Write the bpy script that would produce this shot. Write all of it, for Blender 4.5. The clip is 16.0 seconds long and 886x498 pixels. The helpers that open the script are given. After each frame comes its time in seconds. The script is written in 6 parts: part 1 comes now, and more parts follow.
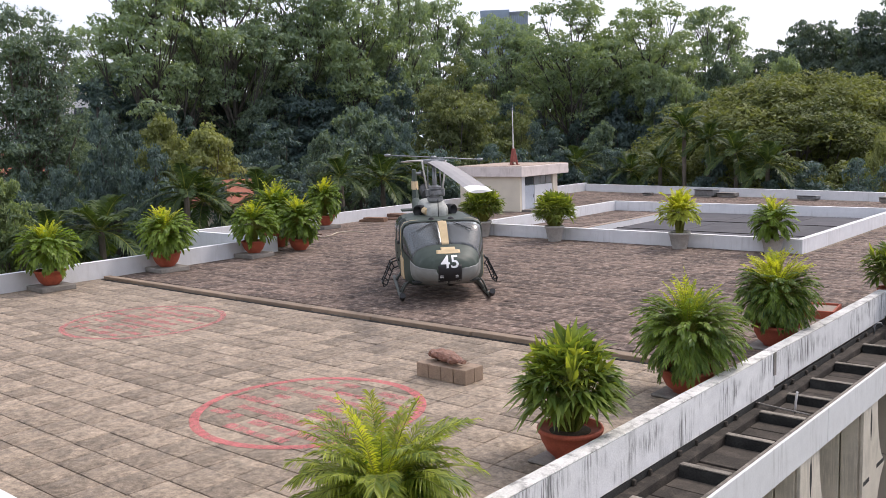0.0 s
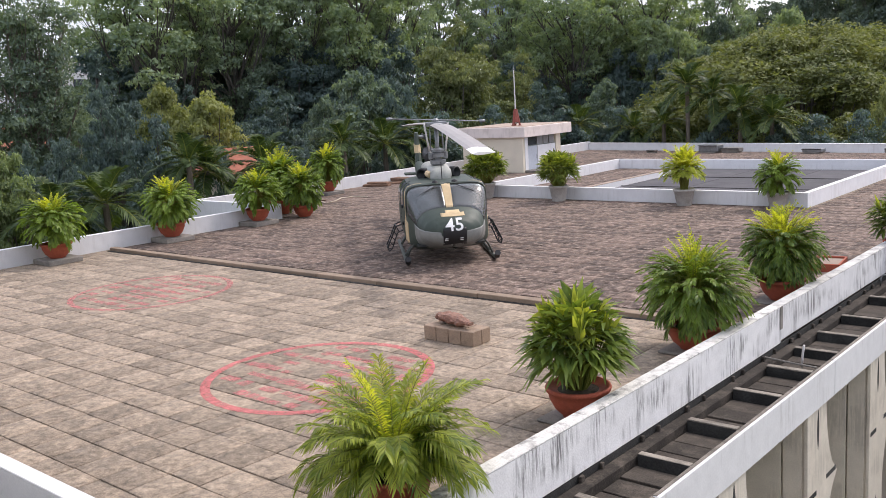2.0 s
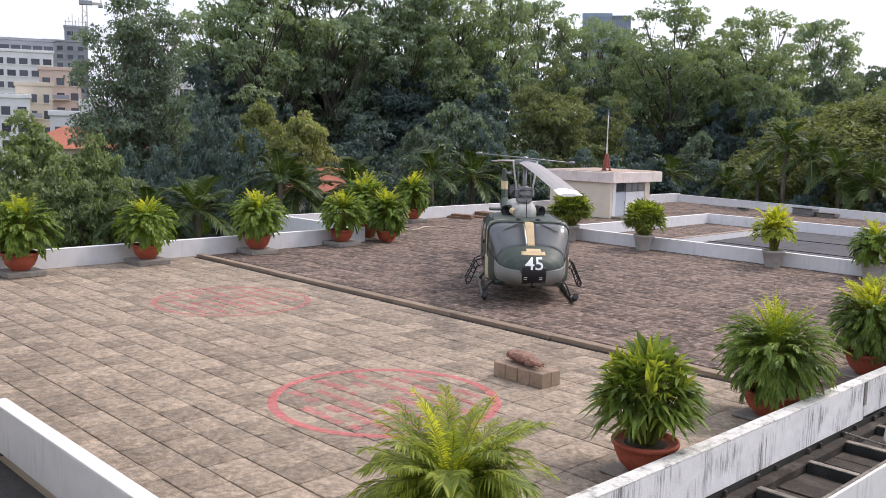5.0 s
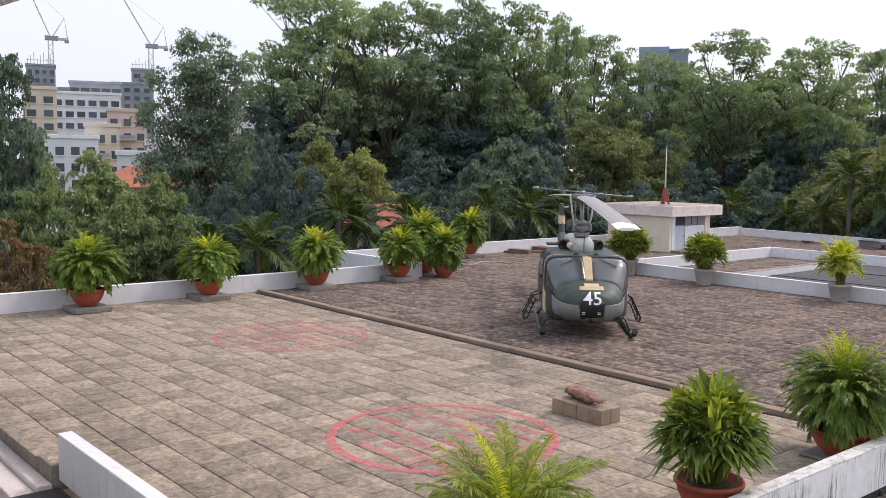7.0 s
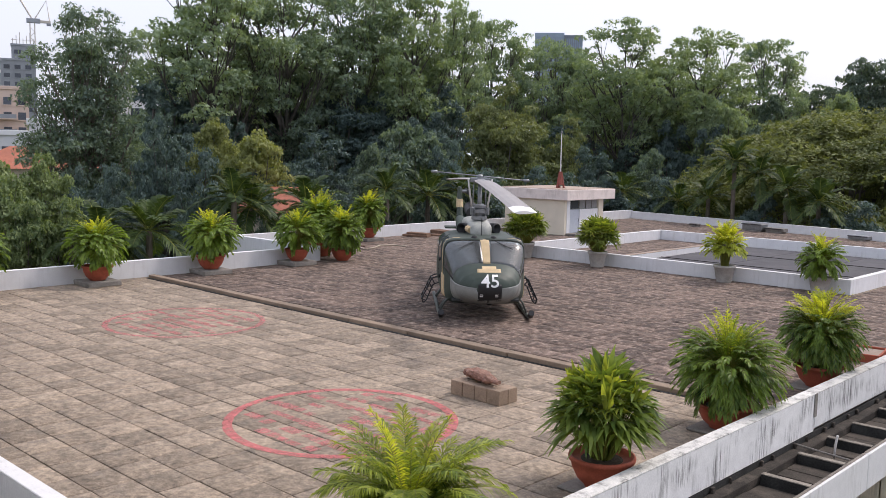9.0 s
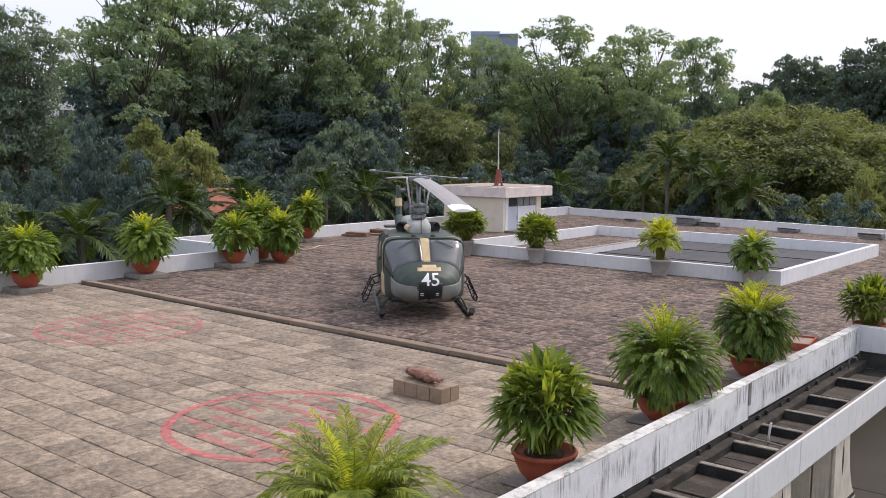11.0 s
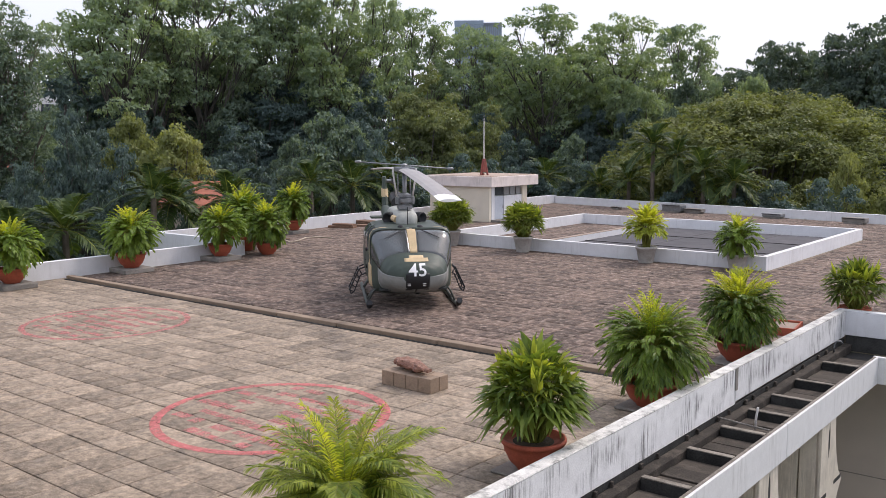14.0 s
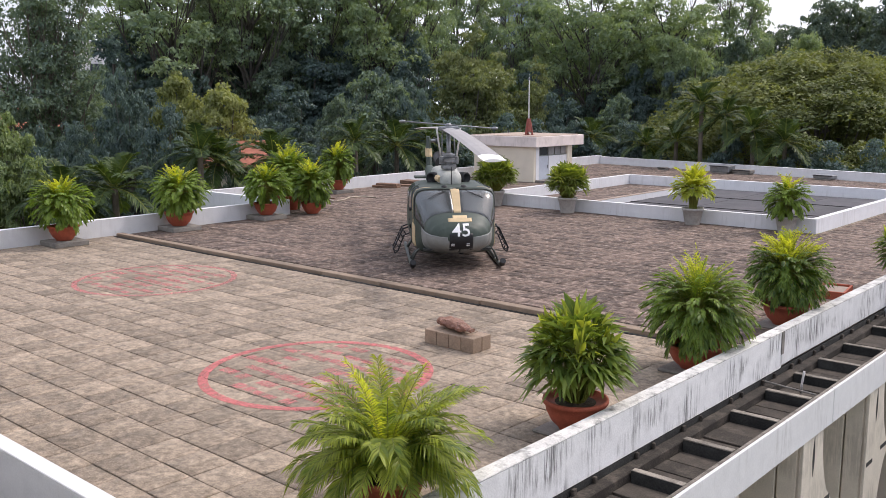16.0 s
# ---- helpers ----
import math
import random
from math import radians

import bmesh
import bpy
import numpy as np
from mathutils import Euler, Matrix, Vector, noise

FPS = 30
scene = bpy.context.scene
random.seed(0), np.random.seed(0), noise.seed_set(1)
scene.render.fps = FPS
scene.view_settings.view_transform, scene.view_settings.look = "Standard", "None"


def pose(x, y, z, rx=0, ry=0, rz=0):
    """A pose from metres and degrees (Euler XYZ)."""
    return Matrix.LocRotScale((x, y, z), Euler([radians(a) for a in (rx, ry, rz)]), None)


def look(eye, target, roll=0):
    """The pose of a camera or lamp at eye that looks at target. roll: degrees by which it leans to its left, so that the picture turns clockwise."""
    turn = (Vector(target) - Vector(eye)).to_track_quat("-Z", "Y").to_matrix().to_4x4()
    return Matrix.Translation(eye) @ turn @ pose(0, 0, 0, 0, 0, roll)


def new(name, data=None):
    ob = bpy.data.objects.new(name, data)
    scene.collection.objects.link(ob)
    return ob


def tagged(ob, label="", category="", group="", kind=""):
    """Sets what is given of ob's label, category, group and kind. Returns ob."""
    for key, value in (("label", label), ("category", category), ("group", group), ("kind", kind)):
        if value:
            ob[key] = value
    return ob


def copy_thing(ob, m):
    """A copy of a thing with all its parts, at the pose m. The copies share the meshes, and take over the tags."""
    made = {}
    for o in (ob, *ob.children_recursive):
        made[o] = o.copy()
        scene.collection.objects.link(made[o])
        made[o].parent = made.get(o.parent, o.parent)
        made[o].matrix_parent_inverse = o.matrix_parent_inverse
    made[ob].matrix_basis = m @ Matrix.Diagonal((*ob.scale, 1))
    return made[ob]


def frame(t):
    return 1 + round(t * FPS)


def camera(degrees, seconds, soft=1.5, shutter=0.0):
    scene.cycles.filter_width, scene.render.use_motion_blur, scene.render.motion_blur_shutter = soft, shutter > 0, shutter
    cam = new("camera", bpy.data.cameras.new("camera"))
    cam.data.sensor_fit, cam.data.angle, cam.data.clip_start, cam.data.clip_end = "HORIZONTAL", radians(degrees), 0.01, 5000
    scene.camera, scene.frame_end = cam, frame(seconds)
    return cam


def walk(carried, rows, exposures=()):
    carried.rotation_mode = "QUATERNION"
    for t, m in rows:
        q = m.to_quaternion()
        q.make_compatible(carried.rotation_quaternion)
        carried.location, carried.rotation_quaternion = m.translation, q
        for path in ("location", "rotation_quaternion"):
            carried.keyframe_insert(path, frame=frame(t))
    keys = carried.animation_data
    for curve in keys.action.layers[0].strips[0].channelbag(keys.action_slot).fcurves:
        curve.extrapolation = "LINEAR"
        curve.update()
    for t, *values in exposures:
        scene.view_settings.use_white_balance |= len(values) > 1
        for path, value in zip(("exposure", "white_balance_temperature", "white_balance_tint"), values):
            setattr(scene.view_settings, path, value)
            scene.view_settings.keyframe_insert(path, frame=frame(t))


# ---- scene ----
cam = camera(51.93, 16.0, soft=0.85)
walk(cam, [
    (0.0, pose(0, 0, 4.75, 82.62, 1.92, 40.51)),
    (0.5, pose(0, 0, 4.75, 81.89, 3.15, 35.81)),
    (1.0, pose(0, 0, 4.75, 82.57, 3.73, 36.09)),
    (1.5, pose(0, 0, 4.75, 81.98, 3.16, 38.37)),
    (2.0, pose(0, 0, 4.75, 80.29, 3.42, 40.59)),
    (2.5, pose(0, 0, 4.75, 81.97, 1.92, 41.62)),
    (3.0, pose(0, 0, 4.75, 82.37, 0.16, 41.40)),
    (3.5, pose(0, 0, 4.75, 82.05, -0.66, 41.14)),
    (4.0, pose(0, 0, 4.75, 81.82, -0.44, 43.08)),
    (4.2, pose(0, 0, 4.75, 81.81, -0.72, 44.06)),
    (6.3, pose(0, 0, 4.75, 84.24, -0.74, 48.85)),
    (6.5, pose(0, 0, 4.75, 84.36, -0.61, 49.44)),
    (7.0, pose(0, 0, 4.75, 84.70, -0.71, 49.88)),
    (7.5, pose(0, 0, 4.75, 85.28, -1.03, 49.79)),
    (8.0, pose(0, 0, 4.75, 85.13, -1.43, 47.60)),
    (8.5, pose(0, 0, 4.75, 84.90, -1.68, 46.75)),
    (9.0, pose(0, 0, 4.75, 83.76, -1.15, 43.52)),
    (9.5, pose(0, 0, 4.75, 83.69, -0.48, 39.92)),
    (9.7, pose(0, 0, 4.75, 83.62, -0.14, 39.39)),
    (11.8, pose(0, 0, 4.75, 83.77, -0.76, 39.69)),
    (12.0, pose(0, 0, 4.75, 83.64, -0.74, 39.60)),
    (12.5, pose(0, 0, 4.75, 83.17, -0.22, 39.45)),
    (13.0, pose(0, 0, 4.75, 83.23, 0.02, 39.22)),
    (13.5, pose(0, 0, 4.75, 83.09, 0.10, 39.21)),
    (14.0, pose(0, 0, 4.75, 83.12, 0.18, 38.72)),
    (14.5, pose(0, 0, 4.75, 83.52, 0.12, 38.78)),
    (15.0, pose(0, 0, 4.75, 83.68, 0.31, 39.07)),
    (15.5, pose(0, 0, 4.75, 83.30, 0.27, 40.22)),
    (16.0, pose(0, 0, 4.75, 80.62, 0.18, 41.49)),
], exposures=[(0.0, -0.32, 6500.0, 16.0), (0.6, -0.24, 6500.0, 16.0), (4.2, -0.2, 6500.0, 16.0), (6.3, -0.42, 6500.0, 16.0), (7.2, -0.42, 6500.0, 16.0), (8.2, -0.52, 6500.0, 16.0), (9.0, -0.46, 6500.0, 16.0), (9.7, -0.42, 6500.0, 16.0), (11.8, -0.47, 6500.0, 16.0), (12.5, -0.45, 6500.0, 16.0), (14.5, -0.41, 6500.0, 16.0), (15.5, -0.44, 6500.0, 16.0), (16.0, -0.31, 6500.0, 16.0)])
# ---------------------------------------------------------------- world and light
world = bpy.data.worlds.new("sky")
scene.world = world
world.use_nodes = True
wn = world.node_tree
sky = wn.nodes.new("ShaderNodeTexSky")
sky.sky_type = "NISHITA"
sky.sun_disc = False
sky.sun_elevation = radians(52)
sky.sun_rotation = radians(20)
sky.air_density, sky.dust_density, sky.ozone_density = 1.0, 6.0, 1.0
haze = wn.nodes.new("ShaderNodeMix")
haze.data_type = "RGBA"
haze.inputs[0].default_value = 0.55
wn.links.new(sky.outputs[0], haze.inputs[6])
haze.inputs[7].default_value = (9.4, 10.0, 11.2, 1)
wn.links.new(haze.outputs[2], wn.nodes["Background"].inputs[0])
wn.nodes["Background"].inputs[1].default_value = 0.2
sun = new("sun", bpy.data.lights.new("sun", "SUN"))
sun.data.energy, sun.data.angle, sun.data.color = 2.3, radians(6), (1.0, 0.95, 0.88)
SUN_AZ, SUN_EL = radians(20), radians(52)
sun_way = Vector((math.sin(SUN_AZ) * math.cos(SUN_EL), math.cos(SUN_AZ) * math.cos(SUN_EL), math.sin(SUN_EL)))
sun.matrix_world = look(sun_way * 100, (0, 0, 0))

# ---------------------------------------------------------------- materials


def mat(name, rgb, rough=0.8, metal=0.0, vary=0.12, scale=6.0, bump=0.15, stain=None, stain_amount=0.5, stain_scale=0.7,
        per="object", streak=False, spec=0.4, fine=40.0):
    """A weathered surface: base colour, broad stains, fine grain and relief."""
    m = bpy.data.materials.new(name)
    m.use_nodes = True
    t = m.node_tree
    n, link = t.nodes, t.links
    b = n["Principled BSDF"]
    b.inputs["Roughness"].default_value = rough
    b.inputs["Metallic"].default_value = metal
    b.inputs["Specular IOR Level"].default_value = spec
    co = n.new("ShaderNodeTexCoord")
    geo = n.new("ShaderNodeNewGeometry")
    a = n.new("ShaderNodeTexNoise")
    a.inputs["Scale"].default_value, a.inputs["Detail"].default_value = scale, 6
    link.new(geo.outputs["Position"], a.inputs["Vector"])
    f = n.new("ShaderNodeTexNoise")
    f.inputs["Scale"].default_value, f.inputs["Detail"].default_value = fine, 4
    link.new(geo.outputs["Position"], f.inputs["Vector"])
    add = n.new("ShaderNodeMath")
    add.operation = "ADD"
    link.new(a.outputs["Fac"], add.inputs[0])
    link.new(f.outputs["Fac"], add.inputs[1])
    rnd = n.new("ShaderNodeObjectInfo").outputs["Random"] if per == "object" else geo.outputs["Random Per Island"]
    add2 = n.new("ShaderNodeMath")
    add2.operation = "ADD"
    push = n.new("ShaderNodeMath")
    push.operation = "MULTIPLY_ADD"
    push.inputs[1].default_value, push.inputs[2].default_value = 2.4, -1.4
    link.new(add.outputs[0], push.inputs[0])
    link.new(push.outputs[0], add2.inputs[0])
    link.new(rnd, add2.inputs[1])
    ran = n.new("ShaderNodeMapRange")
    ran.inputs[1].default_value, ran.inputs[2].default_value = 0.6, 2.4
    ran.inputs[3].default_value, ran.inputs[4].default_value = 1 - 2 * vary, 1 + 2 * vary
    link.new(add2.outputs[0], ran.inputs[0])
    mul = n.new("ShaderNodeMix")
    mul.data_type, mul.blend_type = "RGBA", "MULTIPLY"
    mul.inputs[0].default_value = 1
    mul.inputs[6].default_value = (*rgb, 1)
    link.new(ran.outputs[0], mul.inputs[7])
    out = mul.outputs[2]
    if stain:
        s = n.new("ShaderNodeTexNoise")
        s.inputs["Scale"].default_value, s.inputs["Detail"].default_value = stain_scale, 8
        s.inputs["Roughness"].default_value = 0.7
        if streak:
            mp = n.new("ShaderNodeMapping")
            mp.inputs["Scale"].default_value = (20, 20, 1.2) if streak > 0.5 else (9, 9, 0.7)
            link.new(geo.outputs["Position"], mp.inputs[0])
            link.new(mp.outputs[0], s.inputs["Vector"])
            patchy = n.new("ShaderNodeTexNoise")
            patchy.inputs["Scale"].default_value, patchy.inputs["Detail"].default_value = 1.3, 3
            link.new(geo.outputs["Position"], patchy.inputs["Vector"])
        else:
            link.new(geo.outputs["Position"], s.inputs["Vector"])
        r = n.new("ShaderNodeMapRange")
        r.inputs[1].default_value, r.inputs[2].default_value = (0.5, 0.72) if not streak else (0.52 - 0.1 * streak, 0.64 - 0.1 * streak)
        r.inputs[4].default_value = stain_amount
        link.new(s.outputs["Fac"], r.inputs[0])
        if streak:
            keep = n.new("ShaderNodeMapRange")
            keep.inputs[1].default_value, keep.inputs[2].default_value = (0.46, 0.6) if streak > 0.5 else (0.4, 0.62)
            link.new(patchy.outputs["Fac"], keep.inputs[0])
            both = n.new("ShaderNodeMath")
            both.operation = "MULTIPLY"
            link.new(r.outputs[0], both.inputs[0])
            link.new(keep.outputs[0], both.inputs[1])
            r = both
        mx = n.new("ShaderNodeMix")
        mx.data_type = "RGBA"
        link.new(r.outputs[0], mx.inputs[0])
        link.new(out, mx.inputs[6])
        mx.inputs[7].default_value = (*stain, 1)
        out = mx.outputs[2]
    link.new(out, b.inputs["Base Color"])
    if bump:
        bp = n.new("ShaderNodeBump")
        bp.inputs["Strength"].default_value, bp.inputs["Distance"].default_value = bump, 0.02
        link.new(add.outputs[0], bp.inputs["Height"])
        link.new(bp.outputs[0], b.inputs["Normal"])
    return m


def leaf_mat(name, dark, light, through_amount=0.35, rough=0.5, big=0.15, spec=0.25, grain=0.6):
    """Foliage: each leaf its own green, broad patches of tone, light passing through."""
    m = bpy.data.materials.new(name)
    m.use_nodes = True
    t = m.node_tree
    n, link = t.nodes, t.links
    b = n["Principled BSDF"]
    b.inputs["Roughness"].default_value = rough
    b.inputs["Specular IOR Level"].default_value = spec
    geo = n.new("ShaderNodeNewGeometry")
    a = n.new("ShaderNodeTexNoise")
    a.inputs["Scale"].default_value = big
    a.inputs["Detail"].default_value = 3
    link.new(geo.outputs["Position"], a.inputs["Vector"])
    s = n.new("ShaderNodeMath")
    s.operation = "MULTIPLY_ADD"
    link.new(geo.outputs["Random Per Island"], s.inputs[0])
    s.inputs[1].default_value = grain
    link.new(a.outputs["Fac"], s.inputs[2])
    s2 = n.new("ShaderNodeMath")
    s2.operation = "ADD"
    o = n.new("ShaderNodeObjectInfo")
    s3 = n.new("ShaderNodeMath")
    s3.operation = "MULTIPLY"
    s3.inputs[1].default_value = 0.3
    link.new(o.outputs["Random"], s3.inputs[0])
    link.new(s.outputs[0], s2.inputs[0])
    link.new(s3.outputs[0], s2.inputs[1])
    r = n.new("ShaderNodeMapRange")
    r.inputs[1].default_value, r.inputs[2].default_value = 0.4, 0.75 + grain
    link.new(s2.outputs[0], r.inputs[0])
    mx = n.new("ShaderNodeMix")
    mx.data_type = "RGBA"
    link.new(r.outputs[0], mx.inputs[0])
    mx.inputs[6].default_value = (*dark, 1)
    mx.inputs[7].default_value = (*light, 1)
    link.new(mx.outputs[2], b.inputs["Base Color"])
    tr = n.new("ShaderNodeBsdfTranslucent")
    warm = n.new("ShaderNodeMix")
    warm.data_type, warm.blend_type = "RGBA", "MULTIPLY"
    warm.inputs[0].default_value = 1
    link.new(mx.outputs[2], warm.inputs[6])
    warm.inputs[7].default_value = (1.5, 1.5, 0.5, 1)
    link.new(warm.outputs[2], tr.inputs[0])
    ms = n.new("ShaderNodeMixShader")
    ms.inputs[0].default_value = through_amount
    link.new(b.outputs[0], ms.inputs[1])
    link.new(tr.outputs[0], ms.inputs[2])
    link.new(ms.outputs[0], n["Material Output"].inputs[0])
    return m


def glass_mat(name, tint, gloss=0.3, dust=0.15):
    m = bpy.data.materials.new(name)
    m.use_nodes = True
    t = m.node_tree
    n, link = t.nodes, t.links
    tr = n.new("ShaderNodeBsdfTransparent")
    tr.inputs[0].default_value = (*tint, 1)
    gl = n.new("ShaderNodeBsdfGlossy")
    gl.inputs["Roughness"].default_value = 0.18
    fr = n.new("ShaderNodeFresnel")
    fr.inputs[0].default_value = 1.5
    ad = n.new("ShaderNodeMath")
    ad.operation = "ADD"
    ad.inputs[1].default_value = gloss
    ad.use_clamp = True
    link.new(fr.outputs[0], ad.inputs[0])
    ms = n.new("ShaderNodeMixShader")
    link.new(ad.outputs[0], ms.inputs[0])
    link.new(tr.outputs[0], ms.inputs[1])
    link.new(gl.outputs[0], ms.inputs[2])
    df = n.new("ShaderNodeBsdfDiffuse")
    df.inputs[0].default_value = (0.4, 0.42, 0.42, 1)
    m2 = n.new("ShaderNodeMixShader")
    m2.inputs[0].default_value = dust
    link.new(ms.outputs[0], m2.inputs[1])
    link.new(df.outputs[0], m2.inputs[2])
    link.new(m2.outputs[0], n["Material Output"].inputs[0])
    return m


def worn_paint(name, rgb, cover=0.5, scale=7.0):
    """Faded floor paint: patches are worn through to what lies below."""
    m = mat(name, rgb, 0.85, vary=0.15, bump=0)
    t = m.node_tree
    n, link = t.nodes, t.links
    geo = n.new("ShaderNodeNewGeometry")
    a = n.new("ShaderNodeTexNoise")
    a.inputs["Scale"].default_value, a.inputs["Detail"].default_value, a.inputs["Roughness"].default_value = scale, 8, 0.75
    link.new(geo.outputs["Position"], a.inputs["Vector"])
    r = n.new("ShaderNodeMapRange")
    r.inputs[1].default_value, r.inputs[2].default_value = 0.3, 0.7
    r.inputs[3].default_value, r.inputs[4].default_value = max(0, cover - 0.4), min(1, cover + 0.4)
    link.new(a.outputs["Fac"], r.inputs[0])
    link.new(r.outputs[0], n["Principled BSDF"].inputs["Alpha"])
    return m


TILE_PALE = mat("pale_paving", (0.268, 0.214, 0.16), 0.9, vary=0.22, scale=3.5, bump=0.35, stain=(0.14, 0.12, 0.1), stain_amount=0.8, stain_scale=3.2, fine=45)
TILE_DARK = mat("weathered_paving", (0.112, 0.08, 0.063), 0.9, vary=0.34, scale=3.5, bump=0.35, stain=(0.3, 0.24, 0.2), stain_amount=0.7, stain_scale=5.0, fine=22)
TILE_PALE_STUFF = mat("pale_paving_far", (0.268, 0.214, 0.16), 0.9, vary=0.22, scale=3.5, bump=0.35, stain=(0.14, 0.12, 0.1), stain_amount=0.8, stain_scale=3.2, fine=45, per="island")
TILE_DARK_STUFF = mat("weathered_paving_far", (0.112, 0.08, 0.063), 0.9, vary=0.34, scale=3.5, bump=0.35, stain=(0.3, 0.24, 0.2), stain_amount=0.7, stain_scale=5.0, fine=22, per="island")
JOINT = mat("dirty_joint", (0.2, 0.165, 0.125), 0.95, vary=0.3, scale=3, stain=(0.012, 0.01, 0.008), stain_amount=0.97, stain_scale=1.6)


def speckle(m, size, low, high):
    """Coarse grain all over a surface: lichen, grit and pitting."""
    t = m.node_tree
    n, link = t.nodes, t.links
    inp = n["Principled BSDF"].inputs["Base Color"]
    src = inp.links[0].from_socket
    geo = n.new("ShaderNodeNewGeometry")
    a = n.new("ShaderNodeTexNoise")
    a.inputs["Scale"].default_value, a.inputs["Detail"].default_value, a.inputs["Roughness"].default_value = size, 5, 0.72
    link.new(geo.outputs["Position"], a.inputs["Vector"])
    r = n.new("ShaderNodeMapRange")
    r.inputs[1].default_value, r.inputs[2].default_value = 0.34, 0.66
    r.inputs[3].default_value, r.inputs[4].default_value = low, high
    link.new(a.outputs["Fac"], r.inputs[0])
    x = n.new("ShaderNodeMix")
    x.data_type, x.blend_type = "RGBA", "MULTIPLY"
    x.inputs[0].default_value = 1
    link.new(src, x.inputs[6])
    link.new(r.outputs[0], x.inputs[7])
    link.new(x.outputs[2], inp)


for m in (TILE_PALE, TILE_PALE_STUFF):
    speckle(m, 9, 0.62, 1.4)
for m in (TILE_DARK, TILE_DARK_STUFF):
    speckle(m, 5, 0.5, 1.55)
    speckle(m, 24, 0.72, 1.4)
STRIP = mat("strip_concrete", (0.24, 0.18, 0.13), 0.9, vary=0.12, scale=3, stain=(0.16, 0.13, 0.1), stain_amount=0.5, stain_scale=2)
WHITE = mat("whitewash", (0.7, 0.705, 0.72), 0.8, vary=0.04, scale=3, bump=0.1, stain=(0.46, 0.45, 0.44), stain_amount=0.35, stain_scale=0.8, streak=0.2)
WHITE_OLD = mat("streaked_whitewash", (0.7, 0.7, 0.695), 0.85, vary=0.07, scale=4, bump=0.25, stain=(0.06, 0.06, 0.055), stain_amount=0.8, stain_scale=1.0, streak=0.51)
WHITE_CLEAN = mat("clean_white_paint", (0.66, 0.662, 0.66), 0.75, vary=0.04, scale=4, bump=0.08, stain=(0.34, 0.33, 0.31), stain_amount=0.35, stain_scale=1.2, streak=0.1)
COPING = mat("mossy_coping", (0.56, 0.55, 0.52), 0.9, vary=0.15, scale=5, bump=0.4, stain=(0.055, 0.055, 0.048), stain_amount=0.95, stain_scale=4.5)
LEDGE = mat("black_mould_concrete", (0.05, 0.042, 0.034), 0.95, vary=0.25, scale=4, bump=0.4, stain=(0.15, 0.125, 0.1), stain_amount=0.7, stain_scale=2.5)
# dark concrete, also used to colour in shade: strip shadow, recesses, slots
LEDGE_DARK = mat("dark_concrete_and_shade", (0.035, 0.035, 0.033), 0.9, vary=0.3, scale=4, bump=0.4)
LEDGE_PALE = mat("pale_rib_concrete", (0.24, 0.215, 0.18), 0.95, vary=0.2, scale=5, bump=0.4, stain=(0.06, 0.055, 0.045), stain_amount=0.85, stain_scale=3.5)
BEIGE = mat("beige_render", (0.504, 0.445, 0.378), 0.85, vary=0.05, scale=2, bump=0.1, stain=(0.34, 0.3, 0.25), stain_amount=0.4, stain_scale=0.5)
FIN_STONE = mat("washed_stone", (0.66, 0.6, 0.5), 0.85, vary=0.06, scale=3, bump=0.2, stain=(0.3, 0.27, 0.22), stain_amount=0.4, stain_scale=1.0, streak=True)
CREAM = mat("cream_wall", (0.72, 0.65, 0.53), 0.8, vary=0.05, scale=2, bump=0.08, stain=(0.5, 0.44, 0.33), stain_amount=0.3, stain_scale=1)
HUT_SLAB = mat("pinkish_slab", (0.7, 0.62, 0.58), 0.8, vary=0.05, scale=2, bump=0.1, stain=(0.4, 0.34, 0.3), stain_amount=0.4, stain_scale=1, streak=True)
HUT_TOP = mat("dusty_roof_top", (0.33, 0.26, 0.21), 0.9, vary=0.15, scale=2)
DOOR_BLUE = mat("pale_door_paint", (0.5, 0.54, 0.6), 0.5, vary=0.05)
DARK_GLASS = mat("dark_pane", (0.05, 0.055, 0.06), 0.15, vary=0.1, bump=0)
GREY_PANE = mat("louvre_grey", (0.25, 0.25, 0.25), 0.4, vary=0.1)
SKYLIGHT = mat("slate_panel", (0.055, 0.053, 0.06), 0.75, vary=0.15, scale=1.5, bump=0.1, stain=(0.11, 0.105, 0.105), stain_amount=0.5, stain_scale=0.6)
TERRACOTTA = mat("terracotta", (0.36, 0.085, 0.045), 0.7, vary=0.12, scale=8, bump=0.15, stain=(0.2, 0.06, 0.04), stain_amount=0.5, stain_scale=3)
CEMENT_POT = mat("cement_pot", (0.42, 0.4, 0.37), 0.85, vary=0.1, scale=8, bump=0.25, stain=(0.2, 0.2, 0.17), stain_amount=0.5, stain_scale=3)
SOIL = mat("potting_soil", (0.06, 0.045, 0.03), 0.95, vary=0.3, scale=15, bump=0.6)
PLINTH = mat("plinth_concrete", (0.23, 0.212, 0.19), 0.9, vary=0.15, scale=5, bump=0.35, stain=(0.12, 0.12, 0.1), stain_amount=0.7, stain_scale=3)
BLOCK = mat("cement_block", (0.29, 0.215, 0.155), 0.9, vary=0.14, scale=8, bump=0.35, stain=(0.17, 0.13, 0.1), stain_amount=0.5, stain_scale=4)
RUST = mat("rusted_fragment", (0.2, 0.1, 0.07), 0.7, vary=0.25, scale=12, bump=0.6, stain=(0.36, 0.25, 0.19), stain_amount=0.8, stain_scale=9)
RED_RING = worn_paint("faded_red_ring", (0.66, 0.19, 0.19), 0.58)
RED_FAINT = worn_paint("worn_red_lettering", (0.62, 0.2, 0.2), 0.39)
